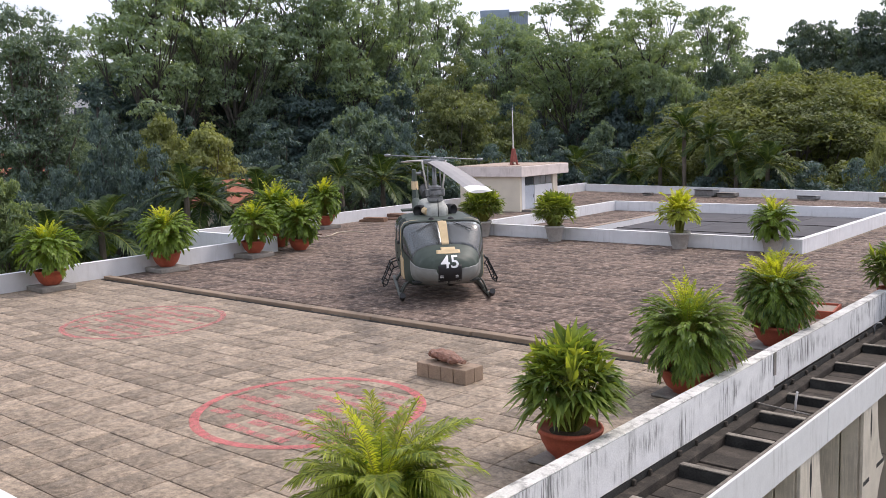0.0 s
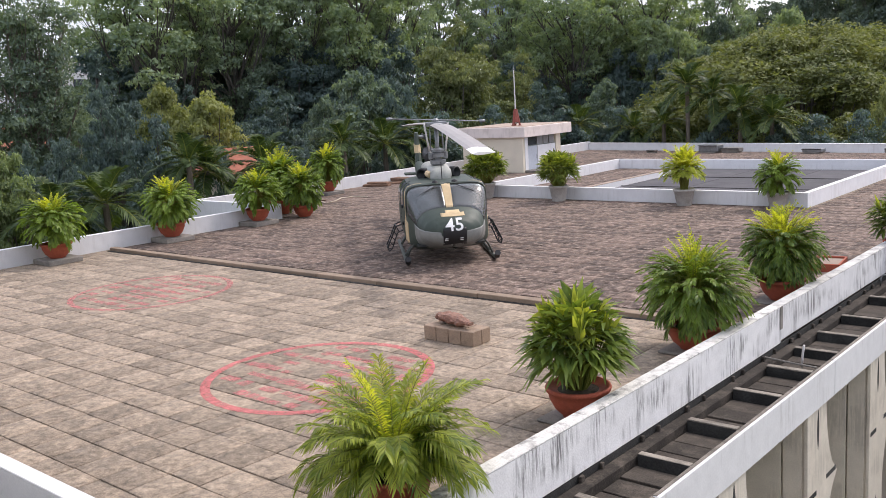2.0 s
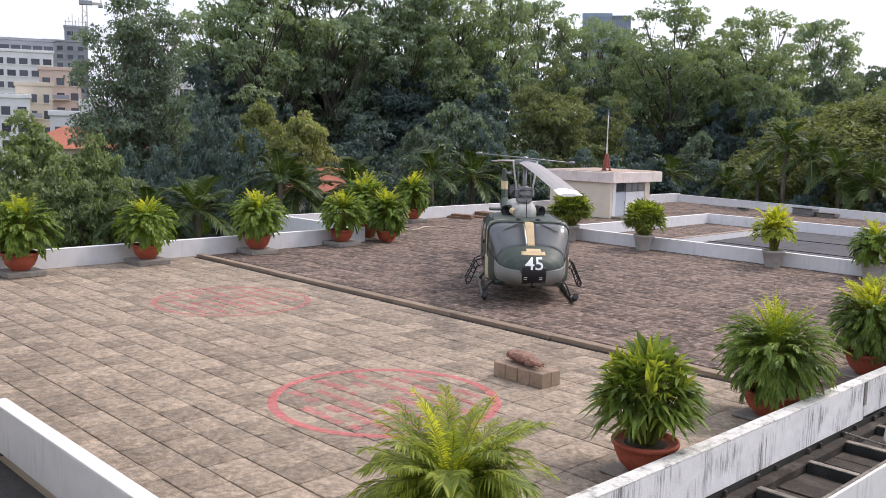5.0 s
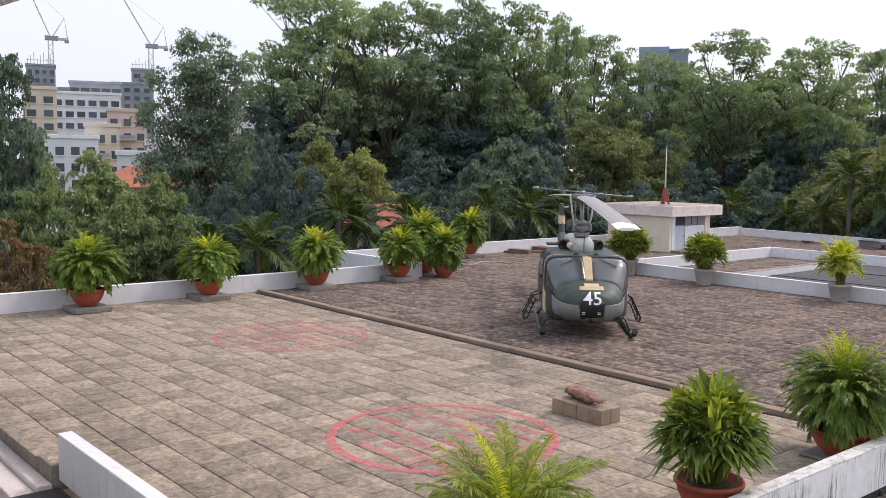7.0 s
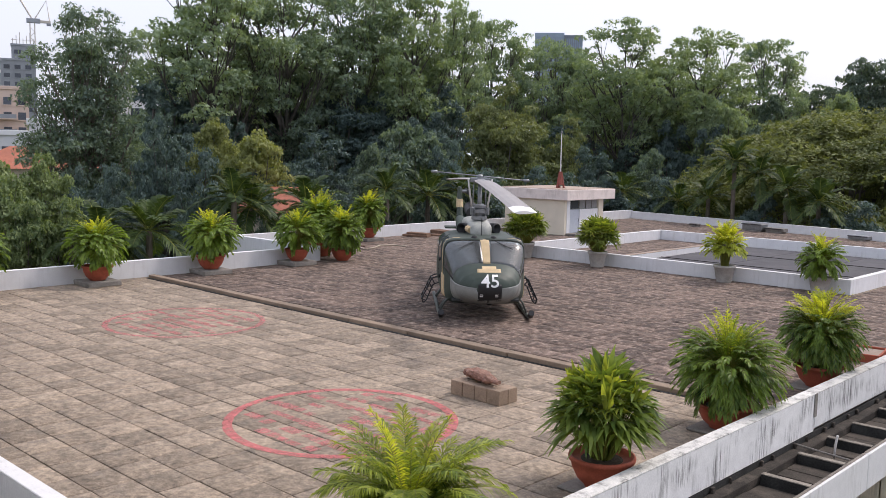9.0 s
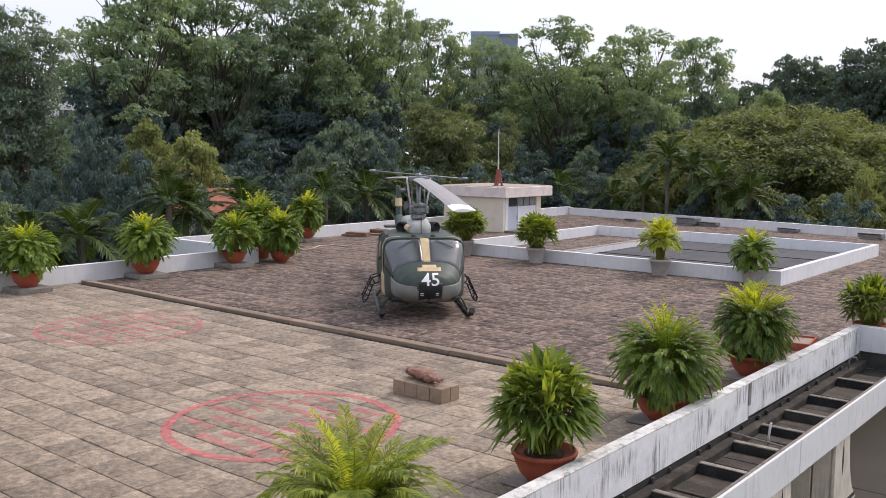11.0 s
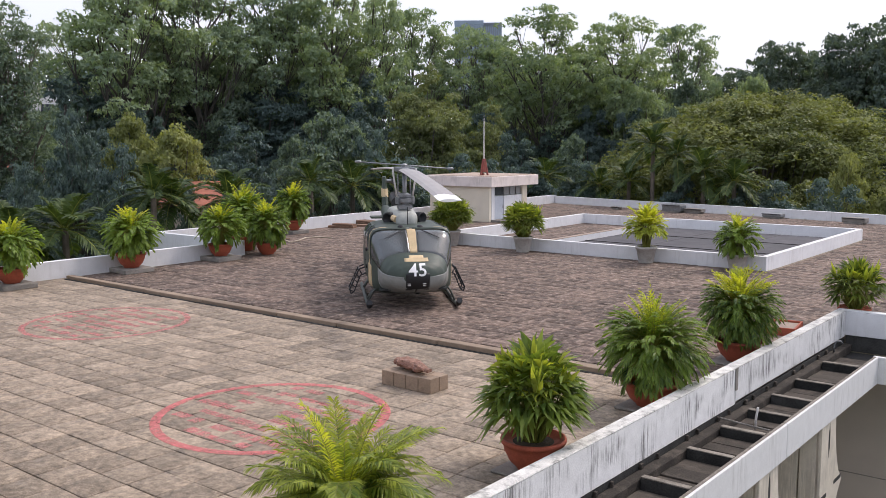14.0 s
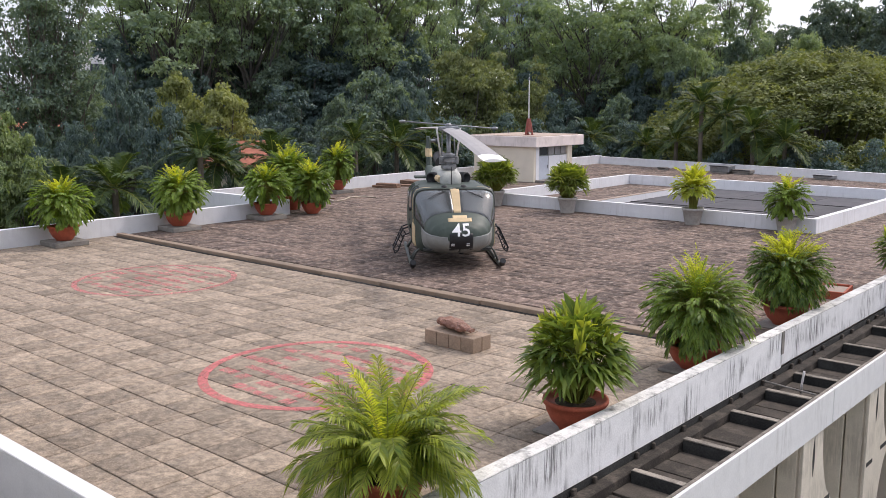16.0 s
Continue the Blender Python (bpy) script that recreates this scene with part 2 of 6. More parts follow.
CHIN = mat("chin_grey", (0.2, 0.21, 0.2), 0.4, vary=0.12, scale=2, bump=0.03)
OLIVE = mat("olive_drab_paint", (0.04, 0.058, 0.046), 0.5, vary=0.12, scale=3, bump=0.05, stain=(0.09, 0.11, 0.09), stain_amount=0.4, stain_scale=3)
COWL = mat("pale_cowling_paint", (0.36, 0.37, 0.34), 0.5, vary=0.14, scale=3, bump=0.05, stain=(0.12, 0.13, 0.12), stain_amount=0.6, stain_scale=4)
GREY_GREEN = mat("grey_panel_paint", (0.17, 0.19, 0.175), 0.5, vary=0.1, scale=3, bump=0.05)
BLACK_PAINT = mat("black_paint", (0.015, 0.016, 0.018), 0.5, vary=0.2, bump=0.05)
CREAM_PAINT = mat("cream_paint", (0.6, 0.46, 0.27), 0.6, vary=0.08, bump=0.05, stain=(0.4, 0.3, 0.18), stain_amount=0.4, stain_scale=5)
WHITE_MARK = mat("white_marking", (0.85, 0.86, 0.86), 0.6, vary=0.03, bump=0)
BLADE = mat("blade_grey", (0.3, 0.285, 0.28), 0.55, vary=0.06, scale=2, bump=0.03, stain=(0.3, 0.29, 0.28), stain_amount=0.4, stain_scale=2)
BLADE_TIP = mat("blade_tip_white", (0.82, 0.82, 0.81), 0.5, vary=0.03, bump=0)
STEEL = mat("dull_steel", (0.25, 0.26, 0.27), 0.45, 0.7, vary=0.15)
DARK_STEEL = mat("dark_steel", (0.03, 0.03, 0.032), 0.5, 0.3, vary=0.2)
SKID = mat("skid_paint", (0.1, 0.11, 0.1), 0.5, 0.2, vary=0.2, stain=(0.02, 0.02, 0.02), stain_amount=0.6, stain_scale=3)
WINDSHIELD = glass_mat("windshield_glass", (0.46, 0.52, 0.54), 0.06, 0.11)
INTERIOR = mat("cabin_dark", (0.04, 0.045, 0.045), 0.8, vary=0.2)
SEAT = mat("seat_grey", (0.16, 0.17, 0.16), 0.8, vary=0.2)
WOOD = mat("old_planks", (0.2, 0.12, 0.08), 0.85, vary=0.2, scale=5, bump=0.3)
HOSE = mat("pale_hose", (0.5, 0.42, 0.33), 0.6, vary=0.1)
MAST_RED = mat("mast_red", (0.22, 0.06, 0.045), 0.6, vary=0.15, scale=8)
MAST_WHITE = mat("mast_white", (0.6, 0.57, 0.55), 0.5, vary=0.1)
BARK = mat("grey_bark", (0.16, 0.135, 0.11), 0.9, vary=0.2, scale=3, bump=0.5)
BARK_DARK = mat("dark_bark", (0.095, 0.085, 0.075), 0.9, vary=0.2, scale=3, bump=0.5)
STALK = leaf_mat("palm_stalk", (0.12, 0.16, 0.03), (0.3, 0.3, 0.07), 0.1)
PALM_BRIGHT = leaf_mat("areca_leaf", (0.022, 0.058, 0.016), (0.2, 0.29, 0.05), 0.4, 0.42, 3.2, 0.3, 0.3)
PALM_YELLOW = leaf_mat("sunlit_areca_leaf", (0.12, 0.2, 0.03), (0.52, 0.52, 0.07), 0.5, 0.45, 2.6, 0.25, 0.3)
PALM_BROAD = leaf_mat("lady_palm_blade", (0.026, 0.07, 0.018), (0.24, 0.31, 0.07), 0.4, 0.36, 3.0, 0.45, 0.4)
PALM_TIP = leaf_mat("young_blade", (0.07, 0.14, 0.025), (0.4, 0.43, 0.085), 0.45, 0.4, 2.4, 0.4)
PALM_MIX = leaf_mat("front_areca_leaf", (0.05, 0.108, 0.018), (0.42, 0.46, 0.08), 0.45, 0.42, 3.4, 0.3, 0.35)
PALM_DEEP = leaf_mat("lady_palm_leaf", (0.026, 0.062, 0.016), (0.2, 0.25, 0.05), 0.42, 0.4, 2.0, 0.4, 0.4)
LEAF_SHRUB = leaf_mat("shrub_leaf", (0.060, 0.107, 0.055), (0.269, 0.330, 0.162), 0.36, 0.55, 0.5)
# distance haze is put into these tree greens as paler, bluer colour
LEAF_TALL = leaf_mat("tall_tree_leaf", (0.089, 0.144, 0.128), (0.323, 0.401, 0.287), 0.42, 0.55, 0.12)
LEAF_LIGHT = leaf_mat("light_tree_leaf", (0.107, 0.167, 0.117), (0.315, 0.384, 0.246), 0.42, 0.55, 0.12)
# dark green that also carries the shade under the tall crowns
LEAF_DARK = leaf_mat("dark_and_shaded_leaf", (0.039, 0.069, 0.076), (0.128, 0.183, 0.169), 0.24, 0.55, 0.15)
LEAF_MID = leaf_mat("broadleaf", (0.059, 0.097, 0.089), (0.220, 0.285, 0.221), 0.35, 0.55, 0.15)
LEAF_HAZE = leaf_mat("hazy_far_leaf", (0.055, 0.085, 0.078), (0.15, 0.2, 0.165), 0.3, 0.55, 0.15)
LEAF_OLIVE = leaf_mat("rain_tree_leaf", (0.09, 0.116, 0.054), (0.288, 0.31, 0.128), 0.35, 0.6, 0.2, 0.25, 0.3)
LEAF_BROWN = leaf_mat("bronze_leaf", (0.072, 0.102, 0.054), (0.217, 0.243, 0.112), 0.32, 0.6, 0.2)
LEAF_RUST = leaf_mat("rusty_leaf", (0.09, 0.055, 0.028), (0.24, 0.16, 0.075), 0.3, 0.6, 0.2)
PALM_FAR = leaf_mat("far_palm_leaf", (0.02, 0.044, 0.016), (0.085, 0.125, 0.04), 0.3, 0.45, 0.6)
GRASS = mat("park_ground", (0.06, 0.075, 0.03), 0.95, vary=0.3, scale=0.2, stain=(0.12, 0.1, 0.07), stain_amount=0.6, stain_scale=0.05)
HOUSE_WHITE = mat("house_white", (0.72, 0.73, 0.74), 0.85, vary=0.05, scale=0.3, stain=(0.5, 0.5, 0.5), stain_amount=0.4, stain_scale=0.1)
HOUSE_CREAM = mat("house_cream", (0.6, 0.53, 0.43), 0.85, vary=0.05, scale=0.3, stain=(0.45, 0.38, 0.3), stain_amount=0.4, stain_scale=0.1)
HOUSE_PINK = mat("house_pink", (0.6, 0.47, 0.4), 0.85, vary=0.06, scale=0.3, stain=(0.4, 0.33, 0.28), stain_amount=0.5, stain_scale=0.15)
HOUSE_GREY = mat("raw_concrete", (0.3, 0.32, 0.35), 0.9, vary=0.1, scale=0.3)
TOWER_GLASS = mat("blue_curtain_wall", (0.24, 0.3, 0.38), 0.3, 0.2, vary=0.1, scale=0.2, bump=0)
TOWER_FIN = mat("tower_grey", (0.2, 0.23, 0.28), 0.6, vary=0.1)
PANE_FAR = mat("far_window", (0.07, 0.08, 0.1), 0.2, vary=0.3, bump=0)
ROOF_RED = mat("red_roof_tile", (0.33, 0.12, 0.075), 0.85, vary=0.2, scale=2, bump=0.4, stain=(0.18, 0.08, 0.06), stain_amount=0.5, stain_scale=0.5)
CRANE = mat("crane_paint", (0.6, 0.55, 0.5), 0.6, vary=0.1)

# ---------------------------------------------------------------- mesh helpers


def link_mesh(name, me, material, parent=None, label="", at=None):
    for q in (material if isinstance(material, (list, tuple)) else (material,)):
        me.materials.append(q)
    ob = new(name, me)
    if parent:
        ob.parent = parent
    if at is not None:
        ob.matrix_basis = at
    if label:
        ob["label"] = label
    return ob


def part(name, bm, material, parent=None, label="", smooth=False, at=None):
    me = bpy.data.meshes.new(name)
    bm.normal_update()
    bm.to_mesh(me)
    bm.free()
    if smooth:
        me.shade_smooth()
    return link_mesh(name, me, material, parent, label, at)


def np_mesh(name, verts, faces):
    """A mesh from an array of corners and an array of equal-sized faces."""
    verts, faces = np.asarray(verts, np.float32), np.asarray(faces, np.int32)
    me = bpy.data.meshes.new(name)
    k = faces.shape[1]
    me.vertices.add(len(verts))
    me.vertices.foreach_set("co", verts.ravel())
    me.loops.add(faces.size)
    me.loops.foreach_set("vertex_index", faces.ravel())
    me.polygons.add(len(faces))
    me.polygons.foreach_set("loop_start", np.arange(0, faces.size, k, dtype=np.int32))
    me.update(calc_edges=True)
    return me


def thing(name, x, y, z, label, category, rz=0, group="", kind="", scale=1):
    e = new(name)
    e.empty_display_size = 0.2
    e.matrix_basis = pose(x, y, z, 0, 0, rz) @ Matrix.Scale(scale, 4)
    return tagged(e, label, category, group, kind)


def box(x0, x1, y0, y1, z0, z1, bevel=0.0, bm=None, seg=1):
    fresh = bmesh.new()
    bmesh.ops.create_cube(fresh, size=1)
    for v in fresh.verts:
        v.co = Vector(((x0 + x1) / 2 + v.co.x * (x1 - x0), (y0 + y1) / 2 + v.co.y * (y1 - y0), (z0 + z1) / 2 + v.co.z * (z1 - z0)))
    if bevel:
        bmesh.ops.bevel(fresh, geom=fresh.edges[:], offset=bevel, segments=seg, affect="EDGES", profile=0.6)
    return merge(bm, fresh)


def merge(bm, other, m=None):
    """Adds one bmesh to another (or hands it on alone), after a pose if one is given."""
    if m is not None:
        bmesh.ops.transform(other, matrix=m, verts=other.verts[:])
    if bm is None:
        return other
    tmp = bpy.data.meshes.new("tmp")
    other.to_mesh(tmp)
    other.free()
    bm.from_mesh(tmp)
    bpy.data.meshes.remove(tmp)
    return bm


def rings(loops, bm=None, cap=True, closed=True):
    """Skin a row of equal loops of points."""
    bm = bm or bmesh.new()
    rows = [[bm.verts.new(p) for p in loop] for loop in loops]
    n = len(rows[0])
    for a, b in zip(rows, rows[1:]):
        for i in range(n if closed else n - 1):
            bm.faces.new((a[i], a[(i + 1) % n], b[(i + 1) % n], b[i]))
    if cap and closed:
        bm.faces.new(rows[0][::-1])
        bm.faces.new(rows[-1])
    bmesh.ops.recalc_face_normals(bm, faces=bm.faces[:])
    return bm


def tube(points, radii, n=8, bm=None):
    """A round bar along points, with a radius at each."""
    points = [Vector(p) for p in points]
    if not isinstance(radii, (list, tuple)):
        radii = [radii] * len(points)
    loops = []
    up = Vector((0, 0, 1))
    for i, p in enumerate(points):
        d = (points[min(i + 1, len(points) - 1)] - points[max(i - 1, 0)]).normalized()
        side = d.cross(up if abs(d.z) < 0.95 else Vector((1, 0, 0))).normalized()
        other = side.cross(d)
        loops.append([p + radii[i] * (math.cos(2 * math.pi * k / n) * side + math.sin(2 * math.pi * k / n) * other) for k in range(n)])
    fresh = rings(loops)
    return merge(bm, fresh)


def lathe(profile, n=24, bm=None, cap=True):
    return rings([[(r * math.cos(2 * math.pi * k / n), r * math.sin(2 * math.pi * k / n), z) for k in range(n)] for r, z in profile], bm, cap)


def prism(outline, z0, z1):
    """An upright block over a flat outline."""
    return rings([[(x, y, z0) for x, y in outline], [(x, y, z1) for x, y in outline]])

# ---------------------------------------------------------------- the roof and its walls
GROUND = -17.0


def setting(name, bm, material, label, category, smooth=False):
    return tagged(part(name, bm, material, smooth=smooth), label, category, kind="structure")


me = np_mesh("ground", [(-2500, -2500, GROUND), (2500, -2500, GROUND), (2500, 2500, GROUND), (-2500, 2500, GROUND)], [(0, 1, 2, 3)])
tagged(link_mesh("ground", me, GRASS), "dark green park lawn far below the roof", "ground", kind="structure")

ROOF = [(-30.2, 4.33), (-14.46, 4.33), (-14.452, 4.6), (-6.2, 4.62), (-6.2, 23.75), (16, 23.75), (16, 50.2), (-36.3, 58.7), (-36.3, 24.25), (-30.2, 24.25)]
floor = setting("floor", prism(ROOF, -0.42, -0.022), JOINT, "flat roof terrace paved with worn concrete slabs", "floor")
INSET = [(-30.0, 4.7), (-6.6, 4.8), (-6.6, 24.1), (15.8, 24.1), (15.8, 50.0), (-36.1, 58.5), (-36.1, 24.6), (-30.0, 24.6)]
body = setting("wall_palace", prism(INSET, GROUND, -0.425), BEIGE, "beige rendered palace wall under the roof", "wall")
part("wall_seam", box(-6.5, 15.7, 24.088, 24.1, -3.79, -3.77), PLINTH, body)


def wall_run(name, x0, x1, y0, y1, z0, z1, material, top, label):
    """A low wall with a coping a hair wider than it."""
    w = setting(name, box(x0, x1, y0, y1, z0, z1 - 0.03, 0.008), material, label, "wall")
    part("coping", box(x0 - 0.004, x1 + 0.004, y0 - 0.004, y1 + 0.004, z1 - 0.03, z1, 0.01), top, w)
    return w


wall_run("wall_right", -6.34, -6.12, 4.62, 16.38, -0.21, 0.5, WHITE_OLD, COPING, "white parapet streaked with black mould")
wall_run("wall_right_far", -6.34, -6.12, 16.40, 23.61, -0.16, 0.5, WHITE_OLD, COPING, "white parapet streaked with black mould")
setting("edge_slab", box(-14.95, -14.47, 4.33, 4.86, -0.021, 0.001, 0.004), TILE_PALE, "pale paving slab at the roof edge", "paving")
setting("joint_patch", box(-6.118, -6.106, 16.33, 16.45, 0.06, 0.49), PLINTH, "grey mortar patch over a parapet joint", "trim")
wall_run("wall_return", -6.34, 16, 23.63, 23.85, -0.12, 0.5, WHITE, WHITE, "white painted roof parapet")
wall_run("wall_near", -14.45, -6.36, 4.38, 4.6, -0.25, 0.5, WHITE_CLEAN, WHITE_CLEAN, "clean white roof parapet")
wall_run("wall_left", -30.22, -30.0, 4.5, 24.2, -0.3, 0.6, WHITE, WHITE, "white parapet along the roof edge")
wall_run("wall_jog", -36.3, -30.23, 24.0, 24.24, -0.3, 0.58, WHITE, WHITE, "white parapet where the roof steps out")
wall_run("wall_left_far", -36.32, -36.08, 24.26, 58.6, -0.3, 0.58, WHITE, WHITE, "white parapet along the far roof edge")
wf = setting("wall_far", prism([(-36.06, 58.3), (15.9, 49.8), (15.9, 50.05), (-36.06, 58.55)], -0.3, 0.47), WHITE, "long white parapet at the end of the roof", "wall")
part("coping", prism([(-36.06, 58.28), (15.9, 49.78), (15.9, 50.07), (-36.06, 58.57)], 0.472, 0.5), WHITE, wf)

# the raised strip across the paving
strip = tagged(thing("joint_strip", -18, 16.2, 0, "raised concrete strip crossing the roof paving", "strip"), kind="structure")
xs = [-29.6, -27.2, -24.9, -22.0, -18.7, -16.4, -13.1, -10.2, -8.3, -6.4]
for a, b in zip(xs, xs[1:]):
    dz = random.uniform(-0.012, 0.012)
    # dark bar that paints the shadow line along the strip's near foot
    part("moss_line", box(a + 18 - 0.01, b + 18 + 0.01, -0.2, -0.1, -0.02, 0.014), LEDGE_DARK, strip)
    part("strip_slab", box(a + 18 + 0.012, b + 18 - 0.012, -0.12 + dz, 0.12 + dz, -0.02, 0.11 + dz, 0.012), STRIP, strip)

# the sunken light well
for nm, a in (("wall_well_front", (-26.2, -11.2, 32.5, 32.72)), ("wall_well_side", (-11.42, -11.2, 32.73, 45.17)),
              ("wall_well_back", (-26.2, -11.2, 45.18, 45.4)), ("wall_well_left", (-26.2, -25.98, 32.73, 45.17))):
    wall_run(nm, *a, -0.02, 0.52, WHITE, WHITE_CLEAN, "low white wall round the sunken light well")
wb = wall_run("wall_well_curb", -21.6, -21.35, 33.6, 44.6, -0.02, 0.3, WHITE, HUT_TOP, "low curb inside the light well")
well = thing("skylight", -16.5, 39, 0.0, "flat slate-grey skylight panels inside the low walls", "skylight")
for i in range(3):
    for j in range(3):
        part("panel", box(-4.7 + i * 3.2 + 0.02, -4.7 + (i + 1) * 3.2 - 0.02, -6.0 + j * 4.0 + 0.02, -6.0 + (j + 1) * 4.0 - 0.02, 0.004, 0.05, 0.006), SKYLIGHT, well)
for j in range(2):
    part("glazing_bar", box(-4.7, 4.9, -2.02 + j * 4.0, -1.98 + j * 4.0, 0.051, 0.075), LEDGE_DARK, well)
part("vent_knob", lathe([(0.09, 0.05), (0.09, 0.22), (0.14, 0.24), (0.12, 0.33), (0.02, 0.36)], 12), LEDGE_DARK, well).location = (-0.4, 5.5, 0)

# ---------------------------------------------------------------- the ledge outside the parapet
ledge = tagged(thing("ledge", -5.7, 13, -0.31, "black mouldy concrete ledge with ribs outside the parapet", "ledge"), kind="structure")
# trough floor and recessed bands hold their shade in a dark colour
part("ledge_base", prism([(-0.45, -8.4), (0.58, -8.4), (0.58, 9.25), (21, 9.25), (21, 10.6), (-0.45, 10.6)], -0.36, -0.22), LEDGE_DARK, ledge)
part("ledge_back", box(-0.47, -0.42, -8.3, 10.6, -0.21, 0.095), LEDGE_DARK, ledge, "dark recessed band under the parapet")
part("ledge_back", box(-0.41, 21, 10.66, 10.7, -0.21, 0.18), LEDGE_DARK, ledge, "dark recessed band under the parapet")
part("ledge_curb", box(-0.42, -0.22, -8.3, 10.55, -0.215, 0.0, 0.02), LEDGE, ledge)
rib_y = [-5.6, -4.0, -2.4, -0.88, 0.77, 2.18, 3.5, 4.75, 6.2, 8.1]
for i, y in enumerate(rib_y):
    # rib bodies are coloured black for the recess shade on their sides
    rib = part("rib", box(-0.21, 0.57, y - 0.06, y + 0.06, -0.215, 0.02, 0.012), LEDGE_DARK, ledge, "concrete rib, black with the shade of its recess")
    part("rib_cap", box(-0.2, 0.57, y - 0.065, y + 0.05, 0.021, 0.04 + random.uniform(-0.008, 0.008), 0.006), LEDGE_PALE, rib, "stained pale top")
    end = rib_y[i + 1] if i + 1 < len(rib_y) else 9.6
    n = 3
    w = (end - y - 0.2) / n
    for k in range(n):
        a = y + 0.1 + k * w
        part("slab", box(-0.2, 0.55, a + 0.02, a + w - 0.02, -0.215, -0.11 - 0.03 * random.random(), 0.008), LEDGE, ledge)
    for k in range(2):
        a = y + 0.2 + (k + 0.4 * random.random()) * (end - y) / 3
        part("stub", box(-0.41, -0.36, a, a + random.uniform(0.04, 0.1), 0.001, 0.09, 0.01), LEDGE, ledge)
pipe = tagged(part("waste_pipe", tube([(0, 0, 0), (0.01, 0, 0.2), (0.03, 0.01, 0.38), (0.03, 0.03, 0.4)], 0.022, 8), MAST_WHITE, smooth=True, at=pose(-5.5, 15.72, -0.4)), "short white waste pipe standing on the ledge", "pipe")
tagged(part("cable", tube([(-6.08, 15.5, -0.24), (-5.7, 15.45, -0.25), (-5.12, 15.36, -0.25)], 0.018, 6), PLINTH), "grey conduit laid across the ledge", "cable")
tagged(part("pipe_bend", tube([(-6.0, 22.3, -0.3), (-6.0, 22.3, -0.12), (-5.96, 22.33, -0.04), (-5.88, 22.38, -0.03), (-5.84, 22.4, -0.1)], 0.02, 8), STEEL, smooth=True), "bent grey vent pipe at the ledge corner", "pipe")

fascia = tagged(thing("fascia", -5.05, 13, -0.28, "white concrete fascia along the outer edge of the ledge", "fascia"), kind="structure")
for a, b in ((-9.5, -3.6), (-3.58, 2.9), (2.92, 9.17)):
    part("fascia_panel", box(-0.03, 0.06, a, b, -0.6, 0.03, 0.008), WHITE_CLEAN, fascia)
    part("fascia_cap", box(-0.035, 0.02, a + 0.01, b - 0.01, 0.031, 0.042, 0.004), LEDGE_PALE, fascia, "mossy inner rim")
for a, b in ((-0.06, 7.0), (7.02, 14.0), (14.02, 21)):
    part("fascia_panel", box(a, b, 9.18, 9.3, -0.6, 0.03, 0.008), WHITE_CLEAN, fascia)


def fin_outline(h, seg=2.9):
    """The scalloped free edge of a fin: it swells to a point at each joint and draws in between, like bamboo."""
    n, edge, z = 12, [], 0.5 * seg - 0.02
    while z > -h:
        edge += [(1.58 - 0.6 * math.sin(math.pi * k / n) ** 0.62, z - seg * k / n) for k in range(n + 1) if -h < z - seg * k / n <= 0]
        z -= seg
    return edge


def stone_fin(y):
    """A deep stone web under the fascia with a bamboo-jointed front plate."""
    h, seg = 14.0, 2.9
    t = thing("stone_fin", -5.02, y, -0.89, "pale stone fin pinched like a bamboo stem", "fin", group="fins under the fascia")
    part("web", box(-0.42, -0.1, 0.05, 0.22, -h, 0, 0.01), FIN_STONE, t)
    part("web", box(-1.2, -0.45, 0.05, 0.22, -h, 0, 0.01), FIN_STONE, t)
    part("ridge", box(-0.06, 0.012, 0.03, 0.07, -h, 0, 0.01), FIN_STONE, t, "paler rounded front edge")
    edge = fin_outline(h, seg)
    bm = bmesh.new()
    f = bm.faces.new([bm.verts.new(p) for p in [(0, 0.071, 0), *((0, w, z) for w, z in edge), (0, edge[-1][0], -h), (0, 0.071, -h)]])
    r = bmesh.ops.extrude_face_region(bm, geom=[f])
    bmesh.ops.translate(bm, verts=[v for v in r["geom"] if isinstance(v, bmesh.types.BMVert)], vec=(-0.12, 0, 0))
    bmesh.ops.recalc_face_normals(bm, faces=bm.faces[:])
    plate = part("front_plate", bm, FIN_STONE, t)
    z = -0.5 * seg
    while z > -h + 1:
        # slots and slits are dark plates coloured like the shade inside openings
        for y0, y1, dz in ((1.0, 1.5, 0.05), (0.12, 0.5, -0.06)):
            part("slot", box(-0.02, 0.006, y0, y1, z + dz - 0.045, z + dz + 0.045, 0.005), LEDGE_DARK, plate, "dark plate for the shaded slot at a joint")
        lens = [(0.004, 0.56 + 0.05 * sg * math.sin(math.pi * k / 10), z + 1.42 - 0.72 * k / 10) for sg, ks in ((1, range(11)), (-1, range(9, 0, -1))) for k in ks]
        bm = bmesh.new()
        g = bm.faces.new([bm.verts.new(p) for p in lens])
        q = bmesh.ops.extrude_face_region(bm, geom=[g])
        bmesh.ops.translate(bm, verts=[v for v in q["geom"] if isinstance(v, bmesh.types.BMVert)], vec=(-0.02, 0, 0))
        bmesh.ops.recalc_face_normals(bm, faces=bm.faces[:])
        part("slit", bm, LEDGE_DARK, plate, "dark plate for the shaded lens-shaped slit")
        z -= seg
    return t


fin = stone_fin(18.08)
for y in (14.6, 11.12, 7.64):
    copy_thing(fin, pose(-5.02, y, -0.89))

